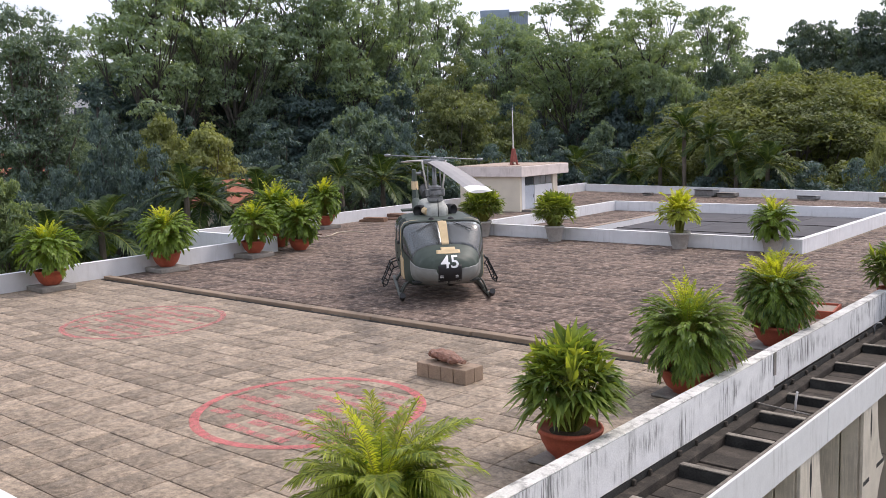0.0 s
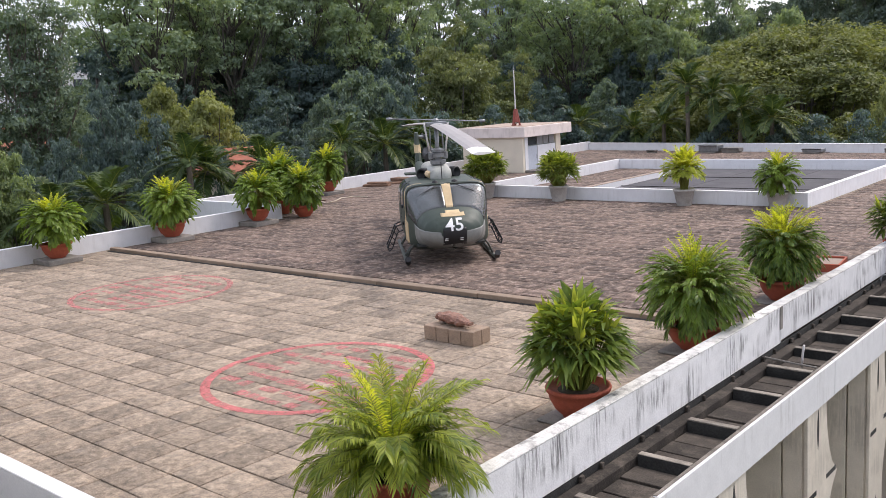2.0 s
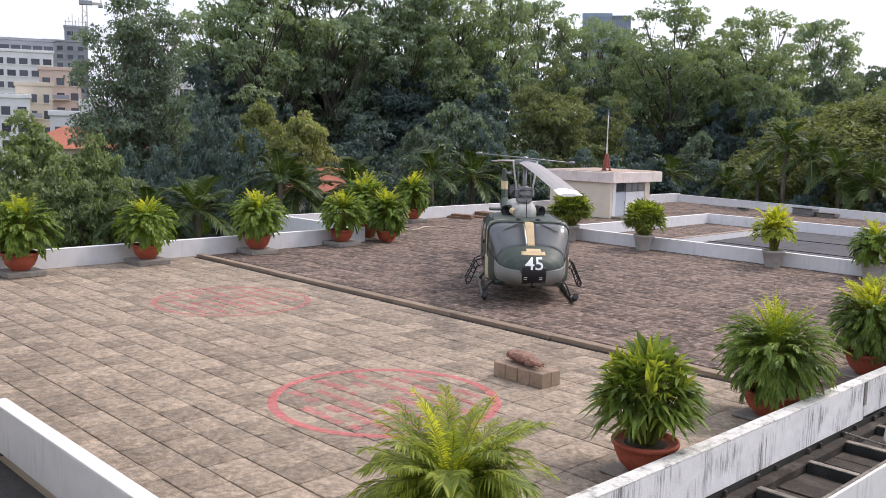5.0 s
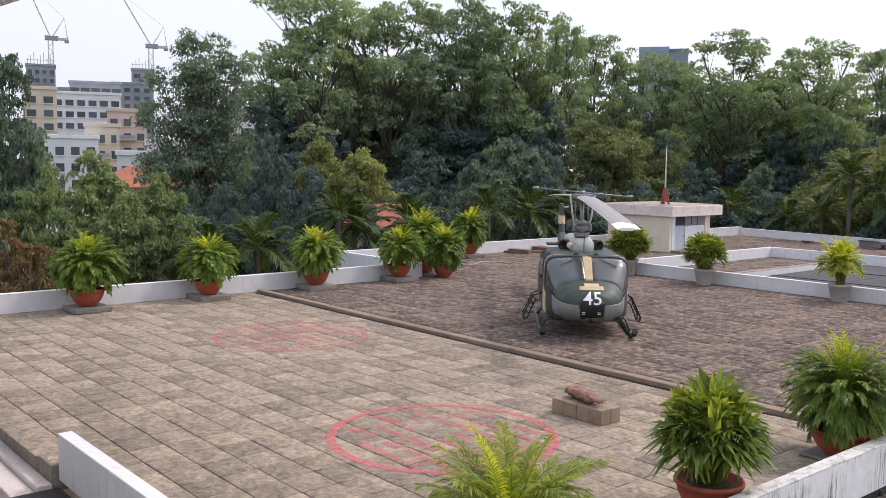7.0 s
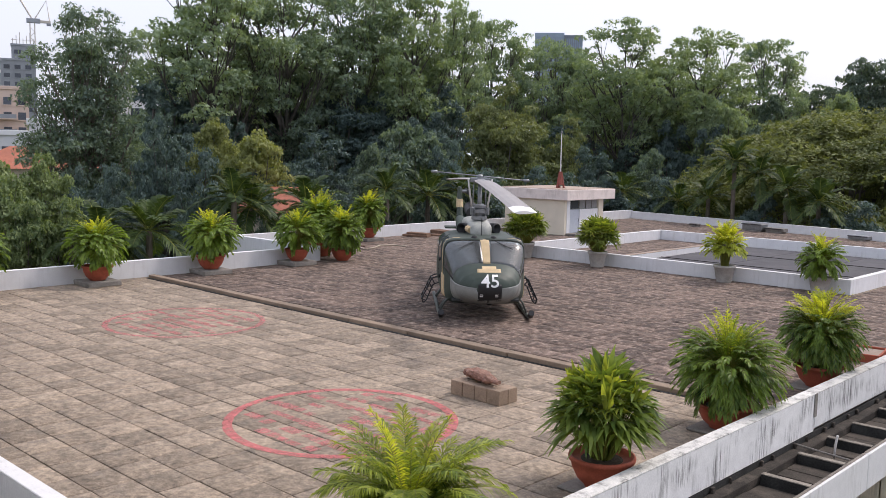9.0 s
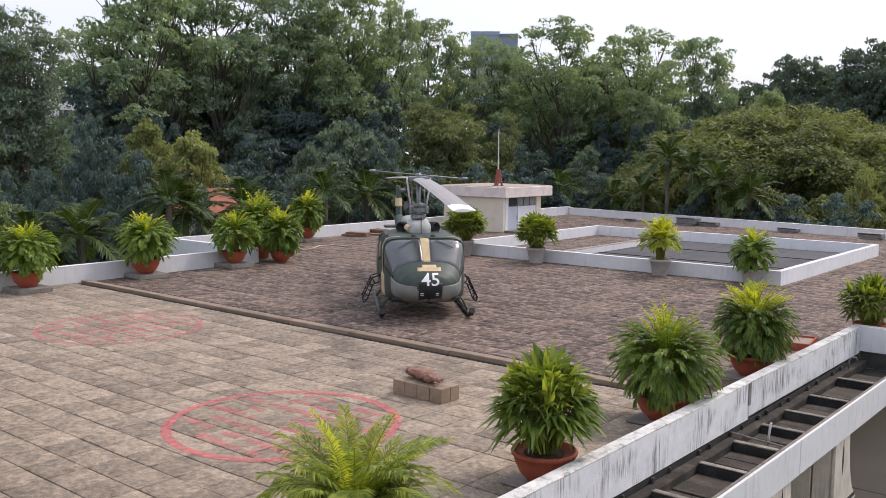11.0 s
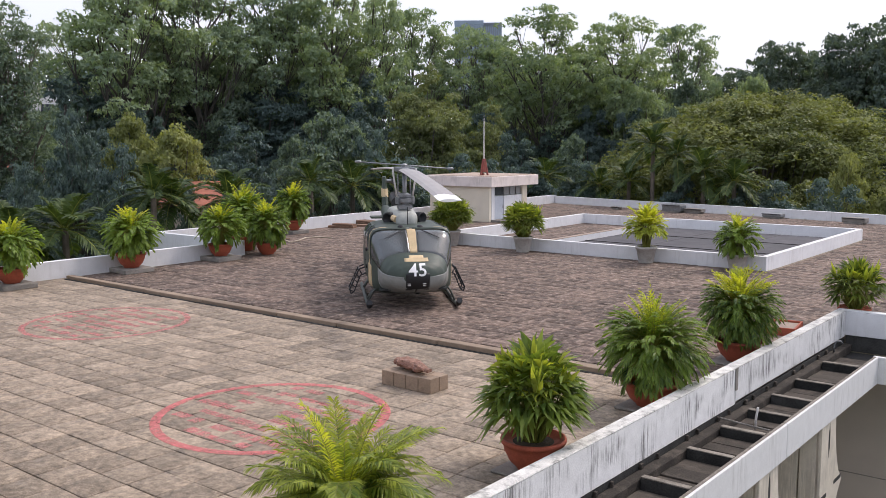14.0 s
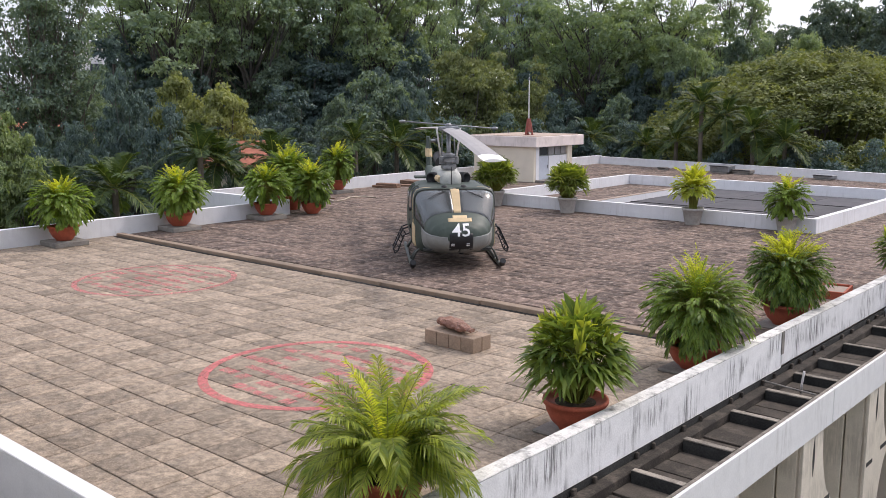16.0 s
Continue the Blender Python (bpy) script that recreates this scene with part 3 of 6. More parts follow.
# the steps beyond the end of the near parapet
near = tagged(thing("roof_edge", -20, 4.17, 0, "stepped pale ledges below the roof edge", "ledge"), kind="structure")
part("edge_face", box(-10.1, 5.545, 0.1, 0.325, -0.4, -0.004, 0.01), LEDGE_PALE, near)
part("step_slab", box(-10.1, 5.6, -0.14, 0.095, -0.62, -0.27, 0.015), HUT_SLAB, near)
part("step_slab", box(-10.1, 5.6, -0.5, -0.145, -0.75, -0.37, 0.015), HUT_SLAB, near)
part("step_slab", box(-10.1, 5.6, -1.8, -0.505, -0.9, -0.55, 0.015), PLINTH, near)
part("step_slab", box(5.61, 14, -1.8, 0.2, -0.6, -0.34, 0.015), LEDGE_DARK, near)

# ---------------------------------------------------------------- roof hut with its mast
hut = thing("roof_hut", -32.8, 44.4, 0, "cream stair hut with a thick flat roof slab", "hut")
part("wall", box(-2.2, 2.2, -2.0, -1.8, 0, 2.0), CREAM, hut)
part("wall", box(-2.2, 2.2, 1.7, 1.9, 0, 2.0), CREAM, hut)
part("wall", box(-2.2, -2.0, -1.79, 1.69, 0, 2.0), CREAM, hut)
part("pilaster", box(2.0, 2.22, -1.79, -1.5, 0, 2.0), WHITE, hut)
part("pilaster", box(2.0, 2.22, 1.4, 1.69, 0, 2.0), CREAM, hut)
part("wall_panel", box(2.04, 2.16, -0.45, 1.39, 0, 1.45), WHITE, hut)
part("roof", box(-2.5, 2.5, -2.2, 2.7, 2.005, 2.6, 0.02), HUT_SLAB, hut)
part("roof_top", box(-2.35, 2.35, -2.05, 2.55, 2.59, 2.63), HUT_TOP, hut, "dusty brown roof surface")
hd = part("door", box(2.06, 2.12, -1.48, -0.47, 0.02, 1.45, 0.01), DOOR_BLUE, hut, "pale blue-white steel door")
part("handle", tube([(2.125, -0.58, 0.75), (2.17, -0.58, 0.75), (2.17, -0.58, 0.9), (2.125, -0.58, 0.9)], 0.012, 6), DARK_STEEL, hd)
for a, b, m in ((-1.48, -0.47, DARK_GLASS), (-0.45, 0.2, GREY_PANE), (0.22, 0.8, GREY_PANE), (0.82, 1.39, GREY_PANE)):
    w = part("window", box(2.07, 2.1, a + 0.03, b - 0.03, 1.5, 1.97), m, hut)
    part("frame", box(2.06, 2.14, a, b, 1.455, 1.495), GREY_GREEN, w)
part("plinth_step", box(2.23, 2.9, -1.9, 1.7, 0.0, 0.12, 0.015), PLINTH, hut)

mast = thing("antenna_mast", -31.9, 43.65, 2.63, "slim white lightning mast on a red tripod", "antenna")
part("pole", tube([(0, 0, 0.1), (0, 0, 1.3), (0, 0, 2.2), (0, 0, 3.2)], [0.045, 0.04, 0.03, 0.02], 8), MAST_WHITE, mast, smooth=True)
part("tip", lathe([(0.03, 3.2), (0.06, 3.23), (0.05, 3.3), (0.012, 3.34), (0.008, 3.5)], 8), STEEL, mast, smooth=True)
for k in range(3):
    a = 2 * math.pi * k / 3 + 0.3
    part("leg", tube([(0.24 * math.cos(a), 0.24 * math.sin(a), 0.0), (0.06 * math.cos(a), 0.06 * math.sin(a), 0.95)], 0.06, 6), MAST_RED, mast)
    part("foot", box(-0.09, 0.09, -0.09, 0.09, 0, 0.03), MAST_RED, mast).location = (0.24 * math.cos(a), 0.24 * math.sin(a), 0.0)
part("collar", lathe([(0.2, 0.2), (0.16, 0.5), (0.12, 0.85), (0.08, 0.97)], 10), MAST_RED, mast)

# ---------------------------------------------------------------- paving slabs
PX, PY = 0.672, 0.63


def covered(x, y):
    if y < 24.4:
        inside = -29.95 < x < -6.45 and (4.75 if x > -14.8 else 4.4) < y
    else:
        inside = -36.0 < x < 15.8 and y < 58.3 - (x + 36) * 0.1636 - 0.35
    if abs(y - 16.2) < 0.32:
        return False
    if -21.7 < x < -11 and 32.3 < y < 45.6 or (-26.4 < x < -11 and 32.3 < y < 33.0):
        return False
    return inside and not (-35.1 < x < -30.4 and 42.3 < y < 46.4)


def slab_mesh(w, h):
    """A paving slab with softened top edges."""
    e = 0.012
    v = [(-w, -h, -0.024), (w, -h, -0.024), (w, h, -0.024), (-w, h, -0.024), (-w, -h, -0.008), (w, -h, -0.008), (w, h, -0.008), (-w, h, -0.008),
         (-w + e, -h + e, 0), (w - e, -h + e, 0), (w - e, h - e, 0), (-w + e, h - e, 0)]
    q = [(i, (i + 1) % 4, (i + 1) % 4 + 4, i + 4) for i in range(4)] + [(i + 4, (i + 1) % 4 + 4, (i + 1) % 4 + 8, i + 8) for i in range(4)] + [(8, 9, 10, 11)]
    return v, q


SLAB_V, SLAB_Q = slab_mesh(PX / 2 - 0.007, PY / 2 - 0.01)
slabs = {"near": [], "pale": [], "dark": []}
rng = np.random.default_rng(3)
for i in range(-54, 24):
    for j in range(6, 95):
        x, y = -9.04 - PX / 2 + (i + 13) * PX, 6.10 + PY / 2 + (j - 9) * PY
        if covered(x, y):
            key = "near" if y < 12.0 and x > -22.3 else "pale" if y < 16 else "dark"
            slabs[key].append((x + rng.uniform(-0.006, 0.006), y + rng.uniform(-0.008, 0.008), rng.uniform(-0.004, 0.004), *rng.uniform(-0.009, 0.009, 2), rng.uniform(-0.4, 0.4)))
pave = {}


def lay_slabs():
    me = np_mesh("paving_slab", SLAB_V, SLAB_Q)
    me.materials.append(TILE_PALE)
    for x, y, z, a, b, r in sorted(slabs["near"], key=lambda s: (s[0] + 9) ** 2 + (s[1] - 6) ** 2)[:300]:
        ob = new("paving_slab", me)
        ob.parent = floor
        ob.matrix_basis = Matrix.LocRotScale((x, y, z), Euler((a * 0.6, b * 0.6, radians(r) * 0.5)), None)
    rest = sorted(slabs["near"], key=lambda s: (s[0] + 9) ** 2 + (s[1] - 6) ** 2)[300:]
    for key, rows, m in (("pale", slabs["pale"] + rest, TILE_PALE_STUFF), ("dark", slabs["dark"], TILE_DARK_STUFF)):
        base, quads = np.array(SLAB_V), np.array(SLAB_Q)
        R = np.array(rows)
        v = base[None] + 0 * R[:, None, :3]
        v[..., 2] += R[:, None, 2] + v[..., 0] * R[:, None, 3] * 0.6 + v[..., 1] * R[:, None, 4] * 0.6
        v[..., :2] += R[:, None, :2]
        q = quads[None] + (np.arange(len(R)) * len(base))[:, None, None]
        ob = link_mesh("paving", np_mesh("paving", v.reshape(-1, 3), q.reshape(-1, 4)), m, floor)
        tagged(ob, kind="stuff", label="rows of worn concrete paving slabs")


# ---------------------------------------------------------------- painted rings on the paving


def ring_bm(r0, r1, z, n=72):
    bm = bmesh.new()
    a = [bm.verts.new((r0 * math.cos(2 * math.pi * k / n), r0 * math.sin(2 * math.pi * k / n), z)) for k in range(n)]
    b = [bm.verts.new((r1 * math.cos(2 * math.pi * k / n), r1 * math.sin(2 * math.pi * k / n), z)) for k in range(n)]
    for k in range(n):
        bm.faces.new((a[k], b[k], b[(k + 1) % n], a[(k + 1) % n]))
    return bm


for x, y, r, w in ((-11.94, 10.13, 2.05, 0.17), (-21.6, 12.8, 2.12, 0.15)):
    c = thing("painted_ring", x, y, 0.007, "faded red painted ring with worn writing on the paving", "marking")
    part("ring", ring_bm(r - w, r, 0), RED_RING if x > -15 else RED_FAINT, c)
    for k in range(8):
        v = -1.4 + 0.4 * k
        half = math.sqrt(max(0.1, (r - 0.32) ** 2 - v * v))
        u = -half
        while u < half - 0.1:
            d = random.uniform(0.18, 0.5)
            e = min(u + d, half)
            if random.random() < 0.9:
                g, h = random.uniform(0.07, 0.13), random.uniform(-0.03, 0.03)
                bm = bmesh.new()
                bm.faces.new([bm.verts.new(p) for p in ((u, v + h - g, 0), (e, v + h - g, 0), (e, v + h + g, 0), (u, v + h + g, 0))])
                part("lettering_bar", bm, RED_FAINT, c)
            u += d + random.choice((0.03, 0.04, 0.14))

# ---------------------------------------------------------------- blocks with the rusted piece
stand = thing("block_stand", -11.2, 13.06, 0, "low stand of brown cement blocks on the paving", "stand")
for k in range(4):
    x = -0.62 + k * 0.3125
    for s in (-1, 1):
        part("block", box(x + 0.005, x + 0.306, min(0.005 * s, 0.27 * s), max(0.005 * s, 0.27 * s), 0.0, 0.285 + random.uniform(-0.006, 0.006), 0.01), BLOCK, stand)
loops = []
for k in range(19):
    u = k / 18
    r = 0.05 + 0.1 * math.sin(math.pi * min(1, u + 0.12)) ** 0.6 + 0.03 * noise.noise((u * 9, 4, 1))
    ring = []
    for q in range(16):
        a = 2 * math.pi * q / 16
        w = 1 + 0.35 * noise.noise((u * 8, 2.2 * math.cos(a), 2.2 * math.sin(a)))
        ring.append(((u - 0.5) * 1.02, r * 1.2 * w * math.cos(a) + 0.03 * math.sin(5 * u), 0.12 + 0.7 * r * w * math.sin(a)))
    loops.append(ring)
bm = rings(loops)
low = min(v.co.z for v in bm.verts)
tagged(part("metal_fragment", bm, RUST, at=pose(-11.2, 13.06, 0.283 - low, 0, 0, -12)), "crumpled rust-brown metal fragment lying on the blocks", "fragment")

# ---------------------------------------------------------------- clutter on the roof
for k, (x, y, rz, w, d, h) in enumerate(((-35.0, 34.9, 20, 1.5, 0.5, 0.12), (-34.95, 35.0, 12, 1.3, 0.45, 0.1), (-35.1, 37.3, -8, 2.0, 0.7, 0.2), (-34.4, 36.3, 30, 1.2, 0.4, 0.1))):
    z = 0.0 if k != 1 else 0.125
    tagged(part("timber_board", box(-w / 2, w / 2, -d / 2, d / 2, 0, h, 0.015), WOOD, at=pose(x, y, z, 0, 0, rz)), "weathered red-brown timber board lying on the paving", "board", "boards by the parapet")
for pts in (((-33.0, 27.7), (-33.6, 28.6), (-33.9, 29.0), (-33.0, 28.9), (-31.7, 28.2), (-32.1, 29.2), (-32.6, 30.0), (-32.4, 30.7), (-31.6, 30.8)),
            ((-33.6, 28.0), (-33.0, 28.9), (-32.4, 28.6), (-33.2, 28.0), (-33.8, 28.5), (-32.8, 29.2))):
    tagged(part("hose", tube([(x, y, 0.035) for x, y in pts], 0.032, 6), HOSE if len(pts) > 6 else WOOD, smooth=True), "old hose lying loose on the paving", "hose")
for x, y, w, d, h, m in ((-29.3, 55.3, 0.7, 0.4, 0.2, PLINTH), (-25.2, 55.4, 1.4, 0.8, 0.5, STEEL), (-23.8, 55.4, 1.3, 0.6, 0.3, PLINTH), (-18.5, 54.6, 1.2, 0.6, 0.3, STEEL), (-13.7, 53.8, 1.3, 0.6, 0.35, PLINTH)):
    f = thing("floodlight_box", x, y, 0, "grey floodlight housing on a concrete foot", "floodlight", -9, "floodlights along the far parapet")
    part("foot", box(-w * 0.4, w * 0.4, -d / 2, d / 2, 0, 0.08, 0.01), PLINTH, f)
    part("housing", box(-w / 2, w / 2, -d * 0.45, d * 0.45, 0.082, h, 0.03), m, f)
    part("visor", box(-w / 2 + 0.02, w / 2 - 0.02, -d * 0.6, -d * 0.46, h - 0.06, h - 0.02, 0.005), DARK_STEEL, f)
tray = thing("clay_tray", -7.25, 22.5, 0, "rectangular red-brown clay planter tray", "tray", 8)
part("base", box(-0.35, 0.35, -0.55, 0.55, 0.0, 0.04, 0.01), TERRACOTTA, tray)
for a in ((-0.35, -0.3, -0.55, 0.55), (0.3, 0.35, -0.55, 0.55), (-0.299, 0.299, -0.55, -0.5), (-0.299, 0.299, 0.5, 0.55)):
    part("side", box(*a, 0.041, 0.2, 0.008), TERRACOTTA, tray)
part("soil", box(-0.29, 0.29, -0.49, 0.49, 0.041, 0.15), HUT_TOP, tray)

# the storey behind the viewer
setting("wall_behind", box(-22, 6, -4.3, -4.0, GROUND, 6.99), WHITE_CLEAN, "plain white palace wall behind the terrace", "wall")
setting("terrace_floor", box(-2.5, 5, -3.99, 0.9, 2.9, 3.1), STRIP, "upper terrace slab", "floor")
setting("eave", prism([(-12.50, 4.00), (-20.73, 3.34), (-20.73, -4.2), (-12.50, -4.2)], 7.0, 7.3), WHITE_CLEAN, "plain white roof eave over the terrace", "eave")
# ---------------------------------------------------------------- plants


class Leaves:
    """Gathers slim leaflets, each of two quads, into one mesh."""

    def __init__(self):
        self.v, self.q, self.n = [], [], 0

    def add(self, base, way, side, length, width, droop, fold=0.0):
        """Arrays of n leaflets: base point, direction, sideways direction; length, width; droop bends the tip down."""
        m = len(base)
        down = np.array([0, 0, -1.0])
        L = np.broadcast_to(np.asarray(length, float), (m,))[:, None]
        W = np.broadcast_to(np.asarray(width, float), (m,))[:, None]
        mid = base + way * L * 0.5 + down * (droop * L * 0.12)
        tip = base + way * L * 0.95 + down * (droop * L * 0.5)
        v = np.stack([base - side * W * 0.2, base + side * W * 0.2, mid + side * W * 0.5, mid - side * W * 0.5, tip + side * W * 0.06, tip - side * W * 0.06], 1)
        q = np.array([[0, 1, 2, 3], [3, 2, 4, 5]])[None] + (self.n + 6 * np.arange(m))[:, None, None]
        self.v.append(v.reshape(-1, 3))
        self.q.append(q.reshape(-1, 4))
        self.n += 6 * m

    def mesh(self, name):
        return np_mesh(name, np.concatenate(self.v), np.concatenate(self.q))


def norm(a):
    return a / (np.linalg.norm(a, axis=-1, keepdims=True) + 1e-9)


def frond(leaves, stalks, root, az, lift, length, sag, count, leaf_len, leaf_w, rng, bare=0.3):
    """One feather frond: an arching stalk with two rows of leaflets."""
    u = np.linspace(0, 1, 10)
    h = np.array([math.cos(az), math.sin(az), 0])
    pts = root + length * (u[:, None] * math.cos(lift) * h + (u * math.sin(lift) - sag * u ** 2.2)[:, None] * np.array([0, 0, 1.0]))
    stalks.append((pts, length))
    s = np.linspace(bare, 1, count)
    p = np.stack([np.interp(s, u, pts[:, k]) for k in range(3)], 1)
    d = norm(np.gradient(p, axis=0))
    flat = norm(np.cross(d, np.array([0, 0, 1.0])))
    up = np.cross(flat, d)
    prof = np.sin(np.pi * (0.12 + 0.8 * (s - bare) / (1 - bare))) ** 0.8
    for sg in (-1, 1):
        spread = 0.55 + rng.uniform(-0.12, 0.12, count)
        w = norm(d * (0.75 - 0.2 * (1 - s))[:, None] + sg * flat * spread[:, None] * 1.25 + up * (0.32 + rng.uniform(-0.15, 0.15, count))[:, None])
        side = norm(np.cross(w, up) + rng.uniform(-0.35, 0.35, (count, 3)))
        leaves.add(p, w, side, leaf_len * prof * rng.uniform(0.85, 1.1, count), leaf_w, 0.55 + 0.3 * rng.random())


def stalk_mesh(stalks, r):
    loops_v, quads, n = [], [], 0
    for pts, length in stalks:
        d = norm(np.gradient(pts, axis=0))
        a = norm(np.cross(d, np.array([0.3, 0.2, 1.0])))
        b = np.cross(a, d)
        rad = r * np.linspace(1, 0.25, len(pts))[:, None]
        ring = np.stack([pts + rad * (math.cos(t) * a + math.sin(t) * b) for t in (0, 2.09, 4.19)], 1)
        m = len(pts)
        for i in range(m - 1):
            for k in range(3):
                quads.append((n + 3 * i + k, n + 3 * i + (k + 1) % 3, n + 3 * i + 3 + (k + 1) % 3, n + 3 * i + 3 + k))
        loops_v.append(ring.reshape(-1, 3))
        n += 3 * m
    return np_mesh("stalks", np.concatenate(loops_v), quads)


def arch(root, az, lift, bend, length, n=10):
    """Points of a stalk that starts at a lift and bows over by bend, both in radians."""
    u = np.linspace(0, 1, n)
    th = lift - bend * u ** 1.4
    step = length / (n - 1)
    flat = np.concatenate([[0], np.cumsum(np.cos(th[:-1]) * step)])
    up = np.concatenate([[0], np.cumsum(np.sin(th[:-1]) * step)])
    return root + np.stack([flat * math.cos(az), flat * math.sin(az), up], 1)


def feather(leaves, stalks, pts, count, leaf_len, leaf_w, rng, bare=0.25, droop=0.7, sweep=0.7):
    """Two close rows of leaflets along an arched stalk, longest in the middle, hanging a little."""
    u = np.linspace(0, 1, len(pts))
    stalks.append((pts, 1))
    s = np.linspace(bare, 0.99, count)
    p = np.stack([np.interp(s, u, pts[:, k]) for k in range(3)], 1)
    d = norm(np.gradient(p, axis=0))
    flat = norm(np.cross(d, np.array([0, 0, 1.0])) + 1e-6)
    up = np.cross(flat, d)
    q = (s - bare) / (1 - bare)
    prof = 0.35 + 0.65 * np.sin(np.pi * (0.1 + 0.82 * q)) ** 0.8
    twist = rng.uniform(-0.5, 0.5)
    for sg in (-1, 1):
        w = norm(d * (sweep + 0.5 * q ** 2)[:, None] + sg * flat * (0.95 - 0.35 * q)[:, None] + up * (0.25 + 0.25 * sg * twist) + rng.normal(size=(count, 3)) * 0.06)
        side = norm(d - (d * w).sum(1)[:, None] * w + rng.normal(size=(count, 3)) * 0.18)
        leaves.add(p, w, side, leaf_len * prof * rng.uniform(0.9, 1.1, count), leaf_w, droop * rng.uniform(0.7, 1.3))


def areca(seed, spread, height, fronds, count, leaf_len, leaf_w, fresh=7):
    """Areca palm: long feather fronds that spring from the pot, stand up in the middle and bow over all round."""
    rng = np.random.default_rng(seed)
    lv, st, young = Leaves(), [], Leaves()
    for k in range(fronds):
        q = (k + 0.5) / fronds
        az = k * 2.39996 + rng.uniform(-0.5, 0.5)
        lift = radians(82 - 44 * q + rng.uniform(-12, 8))
        bend = 0.65 + 1.5 * q + rng.uniform(-0.2, 0.35)
        root = np.array([0.08 * spread * math.cos(az), 0.08 * spread * math.sin(az), 0.04 + height * 0.12 * rng.random()])
        length = (height * 1.0 * (1 - q) + (spread * 1.05 + 0.28 * height) * q) * rng.uniform(0.82, 1.12)
        feather(young if k < fresh else lv, st, arch(root, az, lift, bend, length), count, leaf_len * rng.uniform(0.85, 1.15), leaf_w, rng, 0.32 if q < 0.6 else 0.22, 1.0)
    for k in range(fronds // 2):
        az = k * 2.39996 + rng.uniform(-0.6, 0.6)
        root = np.array([0.1 * spread * math.cos(az), 0.1 * spread * math.sin(az), height * rng.uniform(0.1, 0.34)])
        feather(lv, st, arch(root, az, radians(rng.uniform(5, 50)), rng.uniform(0.9, 1.6), spread * rng.uniform(0.62, 0.98)), count, leaf_len * rng.uniform(0.8, 1.1), leaf_w, rng, 0.25)
    return lv, st, young


def dense_palm(seed, spread, height, fronds, count, leaf_len, leaf_w, fresh=16, low=-0.45, fresh_reach=1.22):
    """A full rounded clump: many short curling feathers growing out to one shell, fresh ones standing out on top."""
    rng = np.random.default_rng(seed)
    lv, st, young = Leaves(), [], Leaves()
    mid = np.array([0, 0, height * 0.44])
    size = np.array([spread, spread, height * 0.52])
    for k in range(fronds):
        sz = 1 - (k + 0.5) / fronds * (1 - low)
        az = k * 2.39996 + rng.uniform(-0.6, 0.6)
        fl = math.sqrt(max(0, 1 - sz * sz))
        way = np.array([fl * math.cos(az), fl * math.sin(az), sz])
        on = k < fresh
        reach = (rng.uniform(0.86, 1.06) + 0.07 * math.sin(3 * az + seed)) * (fresh_reach * rng.uniform(0.85, 1.06) if on else 1)
        root = mid + way * size * rng.uniform(0.12, 0.34)
        tip = mid + way * size * reach
        length = float(np.linalg.norm(tip - root)) * 1.12
        lift = math.asin(max(-1, min(1, (tip - root)[2] / np.linalg.norm(tip - root))))
        bend = rng.uniform(0.5, 0.9) if on else 0.5 + 0.9 * fl * rng.uniform(0.7, 1.3)
        feather(young if on else lv, st, arch(root, az + rng.uniform(-0.3, 0.3), lift + bend * 0.42, bend, length, 8), count, leaf_len * rng.uniform(0.8, 1.15), leaf_w, rng, 0.22, 0.8, 0.9)
        st.append((np.linspace(np.array([0.12 * math.cos(az), 0.12 * math.sin(az), 0]), root, 3), 1))
    return lv, st, young


